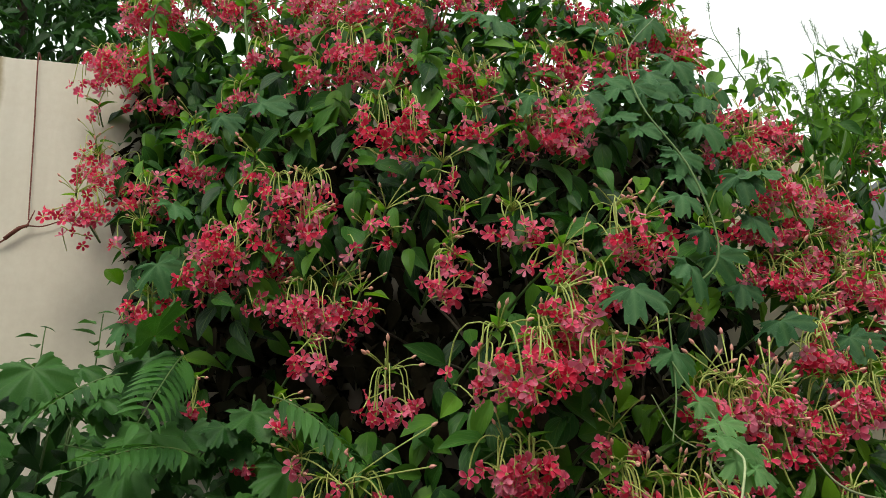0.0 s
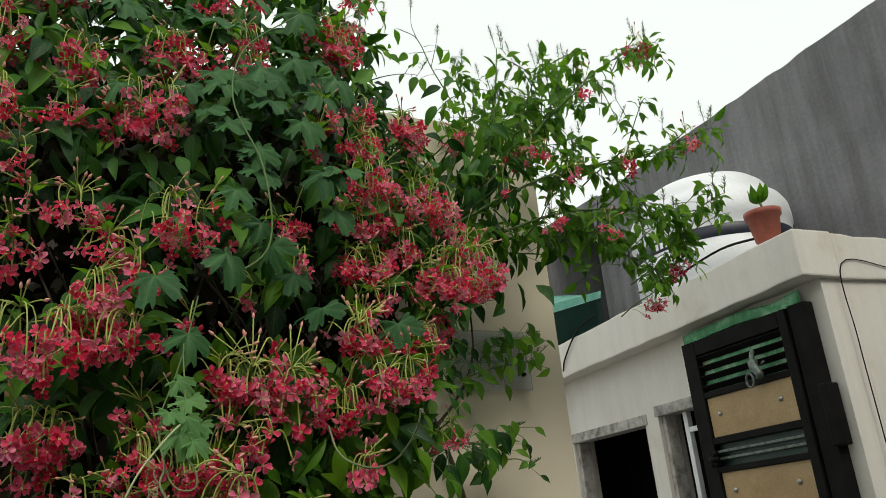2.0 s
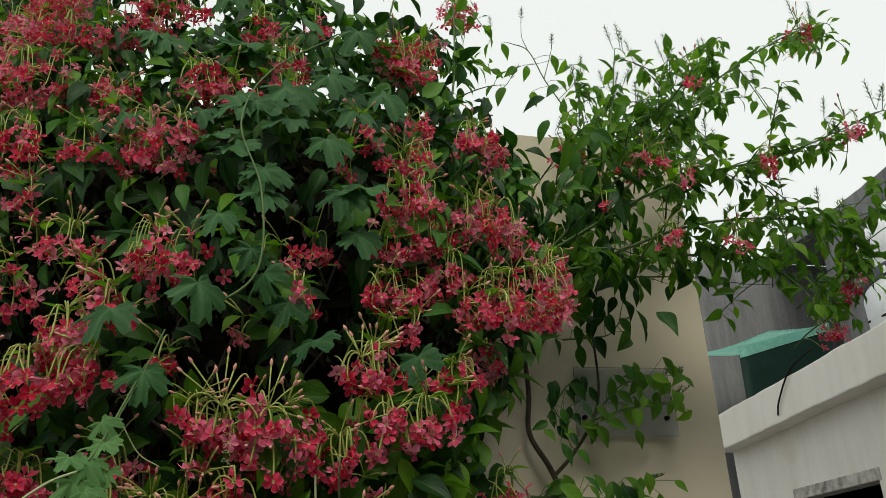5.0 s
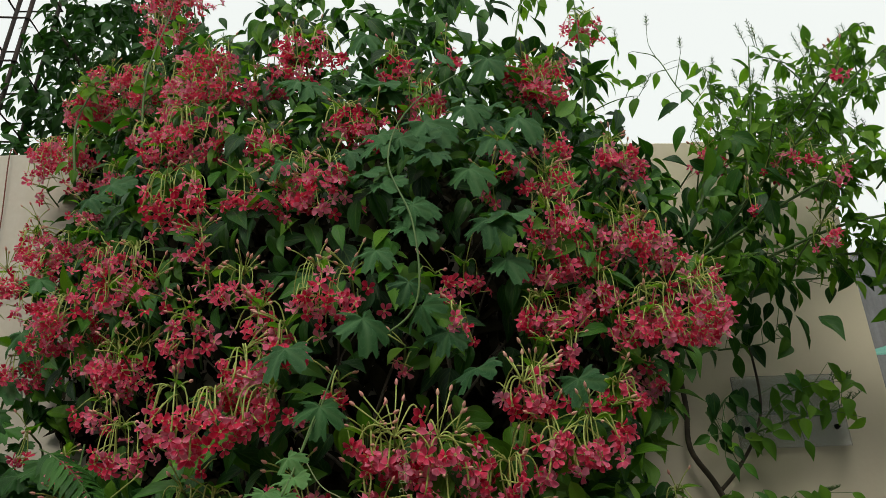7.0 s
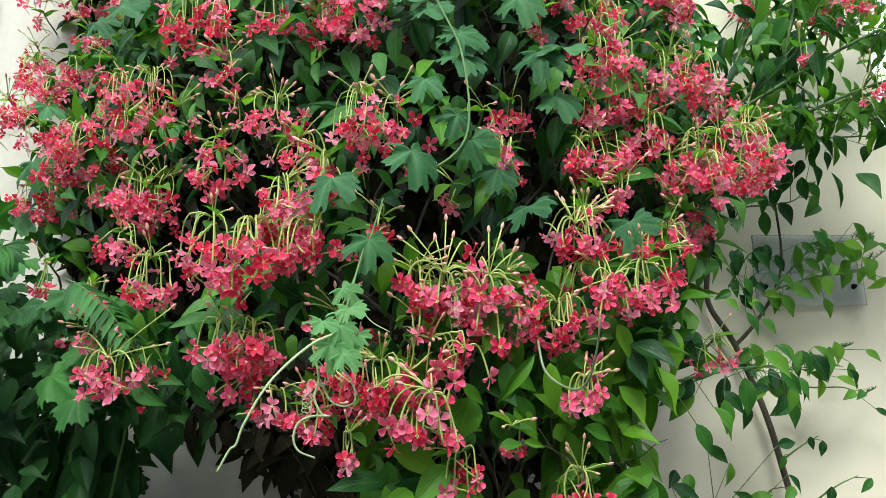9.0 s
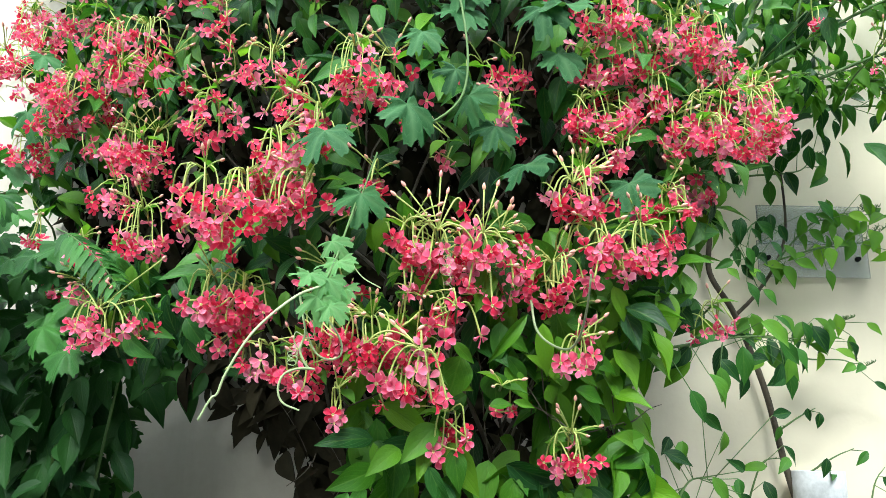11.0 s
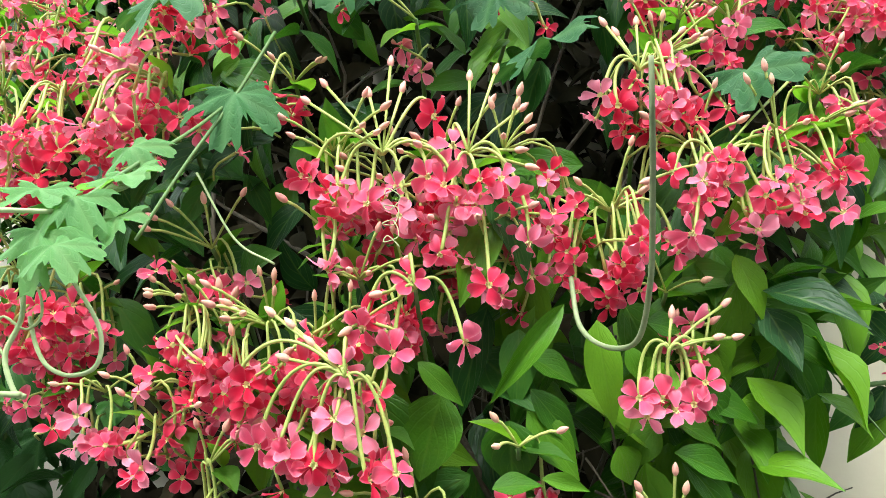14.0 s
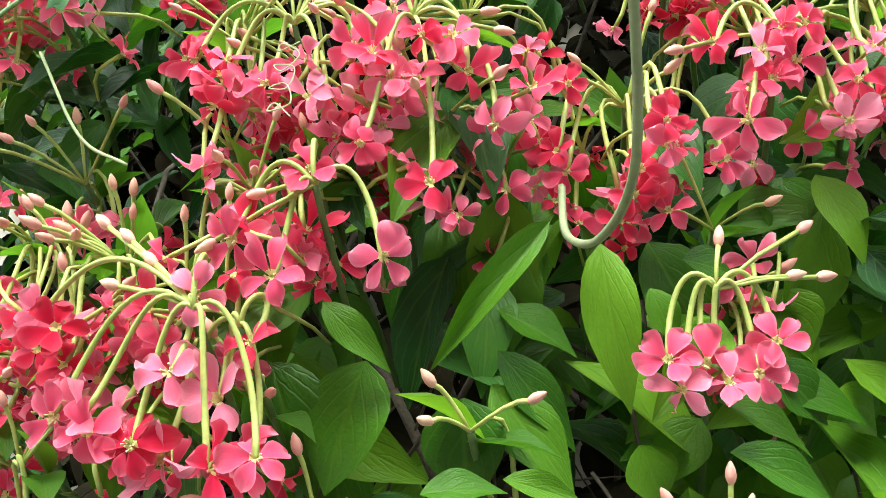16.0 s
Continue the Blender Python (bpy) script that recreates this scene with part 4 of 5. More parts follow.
BIG += [
    ((0.371, -0.758, 1.67), (0.41, -0.743, 1.666), 0.033),
    ((0.207, -0.847, 1.517), (0.238, -0.842, 1.511), 0.011),
    ((0.175, -0.849, 1.511), (0.207, -0.847, 1.517), 0.016),
    ((0.29, -0.811, 1.629), (0.315, -0.805, 1.625), 0.02),
    ((0.272, -0.824, 1.608), (0.283, -0.82, 1.583), 0.015),
    ((0.201, -0.805, 1.609), (0.239, -0.8, 1.591), 0.025),
    ((0.09, -0.806, 1.586), (0.113, -0.801, 1.524), 0.043),
    ((0.363, -0.757, 1.581), (0.384, -0.749, 1.564), 0.034),
    ((0.38, -0.744, 1.626), (0.399, -0.736, 1.616), 0.03),
]
for base, tip, breadth in BIG:
    base, tip = np.array(base), np.array(tip)
    size = float(np.linalg.norm(tip - base)) * 1.06
    leaf_singles.append((len(LEAVES) + rng.randrange(len(NARROW)), base, basis(tip - base, (rng.uniform(-0.5, 0.5), -1.0, rng.uniform(0.2, 0.7))), (breadth / 0.46, size, size)))

thicket = Geo()
for _ in range(170):
    u0, z0 = rng.uniform(-0.1, 0.42), rng.uniform(1.2, 1.7)
    p0 = np.array((u0, front(u0, z0) + rng.uniform(0.06, 0.4), z0))
    run = np.array([rng.gauss(0, 0.05), rng.gauss(0, 0.04), rng.gauss(-0.05, 0.08)])
    tube_geo(thicket, bezier(p0, p0 + run * 0.4 + (rng.gauss(0, 0.012), 0, 0), p0 + run * 0.7 + (rng.gauss(0, 0.015), 0, 0), p0 + run, 7), rng.uniform(0.0007, 0.0018), 0.0005, 4)
part("thicket", thicket.mesh("thicket", [BARK]), creeper, "fine dry brown twigs inside the creeper", "stuff")

for _ in range(15):
    u0, z0 = rng.uniform(-0.2, 0.45), rng.uniform(1.0, 1.5)
    pts = [(u0, -0.12, z0)]
    for k in range(4):
        u0, z0 = u0 + rng.gauss(0, 0.1), z0 + rng.uniform(0.18, 0.36)
        pts.append((u0, min(-0.05, front(u0, z0) + rng.uniform(0.2, 0.42)), z0))
    g = Geo()
    tube_geo(g, spline(pts, 4), rng.uniform(0.003, 0.0055), 0.0015, 5)
    part("stem", g.mesh("stem", [BARK]), creeper, "woody brown climbing stem")

part("shaded_dead_leaves", shaded_geo.mesh("shaded_dead_leaves", [SHADED_DRY]), creeper, "dry brown inner leaves coloured near black for the shade inside the creeper", "stuff")
part("foliage", leaf_geo.mesh("foliage", [CREEPER]), creeper, "mass of dark green pointed leaves", "stuff")
LEAF_MESHES = []
for shape in LEAVES + NARROW:
    g = Geo()
    g.add(*shape)
    LEAF_MESHES.append(g.mesh("leaf", [BROAD]))
for k, p, m3, size in leaf_singles:
    ob = part("leaf", LEAF_MESHES[k], creeper)
    ob.matrix_local = Matrix.Translation(p) @ Matrix(m3.tolist()).to_4x4() @ Matrix.Diagonal((*size, 1))

# Branches that reach past the wall's end.
BRANCHES = [
    [(0.75, -0.25, 2.2), (1.0, -0.35, 2.45), (1.3, -0.35, 2.75), (1.55, -0.3, 2.95), (1.75, -0.26, 3.08)],
    [(0.8, -0.3, 2.25), (1.1, -0.42, 2.4), (1.35, -0.5, 2.45), (1.6, -0.58, 2.55)],
    [(0.8, -0.3, 2.2), (1.1, -0.35, 2.24), (1.35, -0.35, 2.22), (1.62, -0.28, 2.13)],
    [(0.85, -0.3, 2.2), (1.15, -0.4, 2.3), (1.45, -0.45, 2.3), (1.62, -0.4, 2.24)],
    [(1.0, -0.3, 2.4), (1.25, -0.25, 2.7), (1.4, -0.2, 2.95)],
    [(0.95, -0.3, 2.4), (1.02, -0.3, 2.65), (1.06, -0.3, 2.88)],
    [(1.0, -0.3, 2.4), (1.12, -0.3, 2.65), (1.22, -0.28, 2.85)],
]
BRANCHES += [
    [(-0.5, -0.3, 2.5), (-0.52, -0.3, 2.8), (-0.48, -0.28, 3.05)],
    [(-0.2, -0.4, 2.55), (-0.15, -0.4, 2.8), (-0.2, -0.35, 3.02)],
    [(0.1, -0.45, 2.6), (0.14, -0.42, 2.85), (0.2, -0.35, 3.15)],
    [(0.35, -0.4, 2.6), (0.42, -0.35, 2.85), (0.48, -0.3, 3.15)],
    [(0.55, -0.35, 2.5), (0.6, -0.3, 2.75), (0.62, -0.25, 3.1)],
    [(-0.7, -0.2, 2.55), (-0.72, -0.2, 2.75), (-0.68, -0.15, 2.95)],
]
BRANCHES += [
    [(0.85, -0.25, 2.4), (0.98, -0.2, 2.65), (1.0, -0.14, 2.86)],
    [(0.95, -0.25, 2.4), (1.07, -0.2, 2.62), (1.13, -0.17, 2.77)],
]
DENSITY = (220, 250, 320, 320, 190, 100, 140, 50, 50, 56, 50, 48, 40, 110, 100)


def bud_spike(geo, at, lean, length):
    """Upright young raceme: thin axis set with small pointed bracts."""
    top = at + lean * length
    tube_geo(geo, [at, (at + top) / 2, top], 0.0012, 0.0005, 4)
    for k in range(16):
        t = 0.35 + 0.65 * k / 15
        p = at + lean * length * t
        a = 2.4 * k
        d = np.array((math.cos(a), math.sin(a) * 0.8, 0.9))
        tube_geo(geo, [p, p + d * 0.011 * (1.2 - t * 0.6)], 0.0013, 0.0005, 3)


for path, count in zip(BRANCHES, DENSITY):
    line = spline(path, 8)
    twig, spray = Geo(), Geo()
    tube_geo(twig, line, 0.0045, 0.0015, 5)
    lines = [line]
    for _ in range(max(2, count // 14)):
        root = line[int((0.25 + 0.75 * rng.random()) * (len(line) - 1))]
        way = np.array((rng.gauss(0.25, 0.6), rng.gauss(-0.1, 0.5), rng.gauss(0.15, 0.6)))
        way *= rng.uniform(0.09, 0.2) / np.linalg.norm(way)
        lines.append(bezier(root, root + way * 0.4 + (0, 0, 0.02), root + way * 0.8 + (0, 0, 0.015), root + way, 8))
        tube_geo(twig, lines[-1], 0.0022, 0.001, 4)
        if rng.random() < 0.7:
            bud_spike(twig, lines[-1][-1], np.array((rng.gauss(0, 0.3), -0.1, 1.0)), rng.uniform(0.04, 0.075))
    for i in range(count):
        walkway = lines[0] if rng.random() < 0.22 else lines[rng.randrange(len(lines))]
        q = walkway[rng.randrange(1, len(walkway))]
        out = np.array((rng.gauss(0.1, 0.7), rng.gauss(-0.2, 0.6), rng.gauss(-0.35, 0.6)))
        out /= np.linalg.norm(out)
        p = q + out * rng.uniform(0.006, 0.02)
        tube_geo(twig, [q, (p + q) / 2 + (0, 0, 0.002), p], 0.001, 0.0008, 4)
        put(spray, LEAVES[rng.randrange(len(LEAVES))], p, basis(out + (0, 0, -0.35), (rng.gauss(0, 0.5), -0.8, 0.6 + rng.gauss(0, 0.4))), rng.uniform(0.024, 0.056))
    for _ in range(3):
        bud_spike(twig, line[-1] + np.array((rng.gauss(0, 0.02), 0, 0)), np.array((rng.gauss(0.1, 0.3), -0.1, 1.0)), rng.uniform(0.05, 0.085))
    limb = part("branch", twig.mesh("branch", [STALK]), creeper, "thin arching green branch")
    part("spray", spray.mesh("spray", [YOUNG]), limb, "sparse pointed leaves along the branch", "stuff")

# One slender shoot stands clear against the sky.
shoot_line = spline([(0.983, -0.17, 2.693), (0.932, -0.17, 2.787), (0.895, -0.17, 2.854), (0.855, -0.17, 2.947), (0.799, -0.17, 2.969)], 6)
slender, slender_leaves = Geo(), Geo()
tube_geo(slender, spline([(0.86, -0.25, 2.4), (0.93, -0.2, 2.6)] + [tuple(shoot_line[0])], 5), 0.0032, 0.0026, 5)
tube_geo(slender, shoot_line, 0.0026, 0.0012, 5)
for twiglet in [[(0.895, -0.17, 2.854), (0.913, -0.17, 2.912), (0.927, -0.17, 2.961)], [(0.932, -0.17, 2.787), (0.981, -0.17, 2.843), (1.009, -0.17, 2.891)], [(0.855, -0.17, 2.947), (0.84, -0.17, 2.993), (0.841, -0.17, 3.044)]]:
    tube_geo(slender, spline(twiglet, 4), 0.0015, 0.0009, 4)
    bud_spike(slender, np.array(twiglet[-1]), np.array((0.1, -0.1, 1.0)), 0.05)
for p in [(0.815, -0.17, 2.884), (0.848, -0.17, 2.894), (0.855, -0.17, 2.807), (0.777, -0.17, 2.964), (0.926, -0.17, 2.941), (0.968, -0.17, 2.931), (0.93, -0.17, 2.853), (0.965, -0.17, 2.795), (0.996, -0.17, 2.852), (0.949, -0.17, 2.749), (0.984, -0.17, 2.699)]:
    q = min(shoot_line, key=lambda c: np.linalg.norm(c - np.array(p)))
    tube_geo(slender, [q, (q + np.array(p)) / 2 + (0, 0, 0.004), np.array(p)], 0.001, 0.0008, 4)
    put(slender_leaves, LEAVES[rng.randrange(len(LEAVES))], p, basis((rng.gauss(0, 0.5), rng.gauss(0, 0.3), -0.8), (rng.gauss(0, 0.4), -0.9, 0.4)), rng.uniform(0.036, 0.06))
limb = part("branch", slender.mesh("branch", [STALK]), creeper, "slender green shoot with few leaves")
part("spray", slender_leaves.mesh("spray", [YOUNG]), limb, "few thin green leaves", "stuff")

# Leafy fringe low on the creeper's open end.
fringe = Geo()
for _ in range(240):
    z = rng.uniform(1.25, 1.76)
    u = rng.uniform(0.28, 0.43 + 0.6 * max(0.0, z - 1.62))
    p = np.array((u, front(u, z) + rng.uniform(0.02, 0.3), z))
    put(fringe, LEAVES[rng.randrange(len(LEAVES))], p, basis((rng.gauss(0.2, 0.7), rng.gauss(-0.2, 0.3), -0.5 + rng.gauss(0, 0.5)), (rng.gauss(0.1, 0.4), -0.8, 0.7 + rng.gauss(0, 0.3))), rng.uniform(0.045, 0.085))
part("fringe", fringe.mesh("fringe", [BROAD]), creeper, "leafy lower fringe of green pointed leaves", "stuff")

# Denser tuft where the outer branches leave the wall.
tuft = Geo()
for _ in range(170):
    p = np.array((rng.gauss(0.92, 0.08), rng.gauss(-0.27, 0.09), rng.gauss(2.37, 0.12)))
    put(tuft, LEAVES[rng.randrange(len(LEAVES))], p, basis((rng.gauss(0, 0.7), rng.gauss(0, 0.4), -0.8 + rng.gauss(0, 0.4)), (rng.gauss(0, 0.5), -0.8, 0.6 + rng.gauss(0, 0.4))), rng.uniform(0.05, 0.09))
part("tuft", tuft.mesh("tuft", [CREEPER]), creeper, "thick tuft of dark leaves near the top", "stuff")

# Main stem of the creeper on the wall, rising from the drain pipe.
g = Geo()
tube_geo(g, spline([(0.98, -0.05, 1.3), (0.95, -0.05, 1.43), (0.917, -0.05, 1.6), (0.86, -0.05, 1.77), (0.807, -0.05, 1.87), (0.81, -0.06, 1.98), (0.78, -0.1, 2.15), (0.7, -0.15, 2.35)], 6), 0.008, 0.006, 7)
tube_geo(g, spline([(0.86, -0.05, 1.765), (0.913, -0.055, 1.817), (0.972, -0.06, 1.9), (0.996, -0.07, 1.99), (0.98, -0.1, 2.15)], 5), 0.005, 0.003, 6)
part("main_stem", g.mesh("main_stem", [BARK]), creeper, "dark woody main stem against the wall")


def wall_spray(path, count, spread, size, spikes=2):
    """A leafy side shoot close to the wall."""
    line = spline(path, 6)
    twig_g, leaf_g = Geo(), Geo()
    tube_geo(twig_g, line, 0.0028, 0.001, 5)
    for i in range(count):
        q = line[int(len(line) * (i + rng.random() * 0.8) / count) % len(line)]
        p = q + np.array([rng.gauss(0, spread), -abs(rng.gauss(0, 0.03)), rng.gauss(0, spread)])
        tube_geo(twig_g, [q, p], 0.001, 0.0008, 4)
        put(leaf_g, LEAVES[rng.randrange(len(LEAVES))], p, basis((rng.gauss(0.1, 0.6), rng.gauss(-0.2, 0.2), -0.7 + rng.gauss(0, 0.4)), (rng.gauss(0, 0.4), -1.0, 0.5 + rng.gauss(0, 0.3))), rng.uniform(*size))
    for _ in range(spikes):
        bud_spike(twig_g, line[-1], np.array((rng.uniform(0.3, 1.0), -0.1, rng.uniform(0.2, 0.7))), rng.uniform(0.03, 0.06))
    shoot = part("side_shoot", twig_g.mesh("side_shoot", [STALK]), creeper, "leafy side shoot close to the wall")
    part("spray", leaf_g.mesh("spray", [YOUNG if spikes > 1 else CREEPER]), shoot, "green pointed leaves of the shoot", "stuff")


wall_spray([(0.5, -0.6, 1.62), (0.68, -0.45, 1.66), (0.84, -0.25, 1.69), (0.98, -0.14, 1.7)], 34, 0.04, (0.05, 0.074), 1)
wall_spray([(0.5, -0.55, 1.32), (0.58, -0.45, 1.4), (0.66, -0.38, 1.4)], 30, 0.045, (0.03, 0.055), 0)
wall_spray([(0.84, -0.1, 1.9), (0.9, -0.12, 1.98), (0.96, -0.12, 1.95)], 12, 0.04, (0.040, 0.064), 0)
wall_spray([(0.95, -0.07, 1.88), (1.04, -0.1, 1.98), (1.12, -0.09, 2.0), (1.18, -0.08, 2.02)], 20, 0.03, (0.038, 0.062), 3)
wall_spray([(0.97, -0.07, 1.9), (1.05, -0.12, 1.92), (1.13, -0.1, 1.93), (1.19, -0.09, 1.95)], 20, 0.025, (0.038, 0.062), 3)
wall_spray([(0.75, -0.2, 1.7), (0.88, -0.16, 1.7), (1.0, -0.12, 1.7), (1.1, -0.08, 1.75)], 24, 0.035, (0.040, 0.064), 2)
wall_spray([(0.92, -0.1, 1.68), (1.0, -0.1, 1.66), (1.1, -0.08, 1.66), (1.14, -0.07, 1.64)], 7, 0.02, (0.032, 0.048), 1)
wall_spray([(0.94, -0.06, 1.5), (0.98, -0.08, 1.53), (1.02, -0.08, 1.55)], 3, 0.012, (0.028, 0.040), 0)
wall_spray([(0.98, -0.08, 1.4), (1.04, -0.1, 1.44), (1.09, -0.1, 1.46)], 3, 0.02, (0.040, 0.056), 0)
wall_spray([(0.82, -0.1, 1.3), (0.86, -0.12, 1.42), (0.9, -0.12, 1.44)], 5, 0.03, (0.048, 0.064), 0)
wall_spray([(1.12, -0.07, 1.28), (1.14, -0.08, 1.38), (1.17, -0.08, 1.42)], 3, 0.02, (0.040, 0.048), 0)
wall_spray([(0.85, -0.08, 1.95), (0.86, -0.12, 1.9), (0.88, -0.14, 1.82)], 10, 0.045, (0.040, 0.064), 0)
wall_spray([(0.9, -0.1, 2.1), (1.0, -0.14, 2.1), (1.05, -0.12, 2.14)], 10, 0.04, (0.044, 0.068), 1)
wall_spray([(1.05, -0.2, 2.24), (1.2, -0.24, 2.23), (1.35, -0.28, 2.2)], 18, 0.035, (0.044, 0.068), 0)

# ---- gourd vine threaded through the creeper ----
vine = thing("gourd_vine", "gourd vine with pale lobed leaves climbing over the creeper", "vine", WALL)
LOBED_MESHES = []
for shape in LOBED:
    g = Geo()
    g.add(*shape)
    LOBED_MESHES.append(g.mesh("lobed_leaf", [GOURD]))
TIP_MESHES = []
for shape in LOBED:
    g = Geo()
    g.add(*shape)
    TIP_MESHES.append(g.mesh("lobed_leaf", [GOURD_TIP]))
GOURD_LEAVES = [
    (0.06, -0.89, 1.9, 0.046), (0.23, -0.85, 1.83, 0.047), (0.0, -0.9, 1.77, 0.037), (0.12, -0.67, 2.47, 0.058), (0.3, -0.76, 2.05, 0.044),
    (0.17, -0.74, 2.34, 0.059), (0.18, -0.77, 2.26, 0.046), (0.39, -0.81, 1.82, 0.045), (-0.05, -0.91, 1.85, 0.046), (0.08, -0.88, 2.02, 0.035),
    (0.15, -0.84, 1.94, 0.04), (0.19, -0.83, 1.9, 0.036), (-0.07, -0.62, 2.52, 0.049), (0.36, -0.66, 2.4, 0.052), (0.09, -0.79, 2.19, 0.04),
    (0.14, -0.82, 2.13, 0.038), (0.13, -0.85, 1.98, 0.031), (0.25, -0.71, 2.4, 0.045), (0.09, -0.76, 2.29, 0.042), (-0.03, -1.03, 1.632, 0.028),
]
GOURD_MORE = [
    (-0.02, -1.0, 1.66, 0.026), (-0.04, -1.04, 1.61, 0.026), (-0.012, -1.02, 1.625, 0.025), (-0.03, -0.98, 1.69, 0.022), (-0.05, -1.03, 1.64, 0.022), (-0.025, -1.05, 1.6, 0.02), (-0.5, -0.48, 2.37, 0.05), (0.12, -0.76, 2.3, 0.042), (0.09, -0.65, 2.49, 0.052), (-0.09, -0.77, 2.25, 0.034),
    (-0.67, -0.4, 2.07, 0.048), (-0.65, -0.41, 2.19, 0.038), (-0.57, -0.41, 2.38, 0.04), (0.32, -0.57, 2.62, 0.053), (-0.09, -0.62, 2.53, 0.052),
    (-0.72, -0.34, 1.98, 0.05), (0.05, -0.5, 2.75, 0.05), (0.44, -0.74, 1.78, 0.045), (0.2, -0.6, 2.62, 0.05),
]
for _ in range(16):
    u, z = rng.uniform(0.02, 0.36), rng.uniform(2.08, 2.52)
    GOURD_MORE.append((u, front(u, z) - 0.01, z, rng.uniform(0.036, 0.055)))
for u, v, z, r in GOURD_LEAVES + GOURD_MORE:
    ob = part("lobed_leaf", (TIP_MESHES if v < -0.95 else LOBED_MESHES)[rng.randrange(len(LOBED_MESHES))], vine, "pale young lobed leaf" if v < -0.95 else "")
    m3 = basis((rng.gauss(0, 0.5), -0.55, -0.75 + rng.gauss(0, 0.25)), (rng.gauss(0, 0.3), -0.8, 0.75))
    s = r * 1.25
    ob.matrix_local = Matrix.Translation((u, v, z + r * 0.4)) @ Matrix(m3.tolist()).to_4x4() @ Matrix.Diagonal((s, s, s, 1))


def tendril(path, r0, r1, material=TENDRIL, name="tendril"):
    g = Geo()
    tube_geo(g, spline(path, 8), r0, r1, 6)
    part(name, g.mesh(name, [material]), vine)


# A stem that bows out over the lane and a leafy tip that hangs clear of the creeper.
tendril([(0.235, -0.84, 1.655), (0.236, -0.87, 1.612), (0.247, -0.905, 1.588), (0.256, -0.97, 1.573), (0.252, -1.05, 1.577), (0.246, -1.11, 1.594), (0.243, -1.14, 1.61), (0.243, -1.15, 1.628)], 0.0019, 0.0011, HOOK, "hooked_stem")
tendril([(0.0, -0.88, 1.8), (-0.012, -0.93, 1.74), (-0.022, -0.99, 1.68), (-0.034, -1.03, 1.635)], 0.0013, 0.0014, STALK, "vine_stem")
tendril([(-0.034, -1.03, 1.635), (-0.06, -1.08, 1.612), (-0.095, -1.11, 1.572), (-0.118, -1.12, 1.53), (-0.126, -1.12, 1.508), (-0.132, -1.12, 1.503), (-0.143, -1.12, 1.482)], 0.0015, 0.0011)
tendril([(-0.061, -1.02, 1.628), (-0.058, -1.02, 1.609), (-0.053, -1.02, 1.583), (-0.058, -1.02, 1.563), (-0.05, -1.02, 1.545), (-0.044, -1.02, 1.542)], 0.0014, 0.0015)
tendril([(-0.04, -1.03, 1.541), (-0.059, -1.03, 1.541), (-0.074, -1.03, 1.534), (-0.079, -1.03, 1.518), (-0.073, -1.03, 1.504), (-0.055, -1.03, 1.496)], 0.0015, 0.0011)
tendril([(-0.05, -1.015, 1.622), (-0.031, -1.015, 1.601), (-0.014, -1.015, 1.576), (-0.013, -1.015, 1.558), (-0.025, -1.015, 1.553), (-0.038, -1.015, 1.558), (-0.046, -1.015, 1.569), (-0.052, -1.015, 1.584)], 0.0013, 0.0011)
tendril([(-0.057, -1.02, 1.607), (-0.046, -1.02, 1.595), (-0.043, -1.02, 1.582), (-0.05, -1.02, 1.576), (-0.063, -1.02, 1.583), (-0.065, -1.02, 1.573), (-0.059, -1.02, 1.563)], 0.0008, 0.0007)
knot = [(-0.058 - 0.008 + 0.006 * math.cos(1.7 * k), -1.02, 1.563 - 0.016 + 0.0012 * k + 0.005 * math.sin(1.7 * k)) for k in range(14)]
tendril(knot, 0.0006, 0.0005)
tendril([(0.02, -0.88, 1.85), (0.0, -0.9, 1.78), (-0.02, -0.92, 1.72), (-0.044, -0.93, 1.66)], 0.0014, 0.0012, STALK, "vine_stem")
tendril([(-0.03, -0.88, 1.732), (-0.001, -0.87, 1.683), (0.029, -0.87, 1.663)], 0.0009, 0.0008)
tendril([(0.06, -0.86, 1.88), (0.14, -0.86, 1.95), (0.14, -0.84, 2.1), (0.1, -0.8, 2.25), (0.15, -0.72, 2.42), (0.3, -0.62, 2.6)], 0.002, 0.0015, STALK, "vine_stem")
coil = [(0.115 + 0.006 * math.cos(1.9 * k), -0.9, 1.66 + 0.0035 * k + 0.005 * math.sin(1.9 * k)) for k in range(14)]
tendril(coil, 0.00035, 0.0003)

# ---- garden shrub at the creeper's foot ----
shrub = thing("garden_shrub", "green shrub with lobed and feathery leaves below the creeper", "shrub", WALL)


def shrub_leaf_mesh(shape, name):
    g = Geo()
    g.add(*shape)
    return g.mesh(name, [SHRUB])


SHRUB_LOBED = [shrub_leaf_mesh(lobed(5, 0.3, d, 0.09), "broad_leaf") for d in (0.15, 0.3, 0.45)]


def frond_mesh(n, length, droop):
    """A feather leaf: curved rachis with paired narrow leaflets."""
    g = Geo()
    line = [np.array((0, t, -droop * t * t)) * length for t in np.linspace(0, 1, 9)]
    tube_geo(g, line, 0.0016, 0.0007, 4, 1)
    blade = ovate(0.3, 0.35, 0.1, 0.05, 5, 0.7)
    for k in range(n):
        t = 0.15 + 0.8 * k / n
        at = np.array((0, t, -droop * t * t)) * length
        for s in (-1, 1):
            put(g, blade, at, basis((s * 1.0, 0.55, -0.25), (0, 0.1, 1)), length * 0.33 * (1 - 0.45 * abs(t - 0.4)))
    put(g, blade, line[-1], basis((0, 1, -0.4), (0, 0.1, 1)), length * 0.25)
    return g.mesh("frond", [SHRUB, STALK])


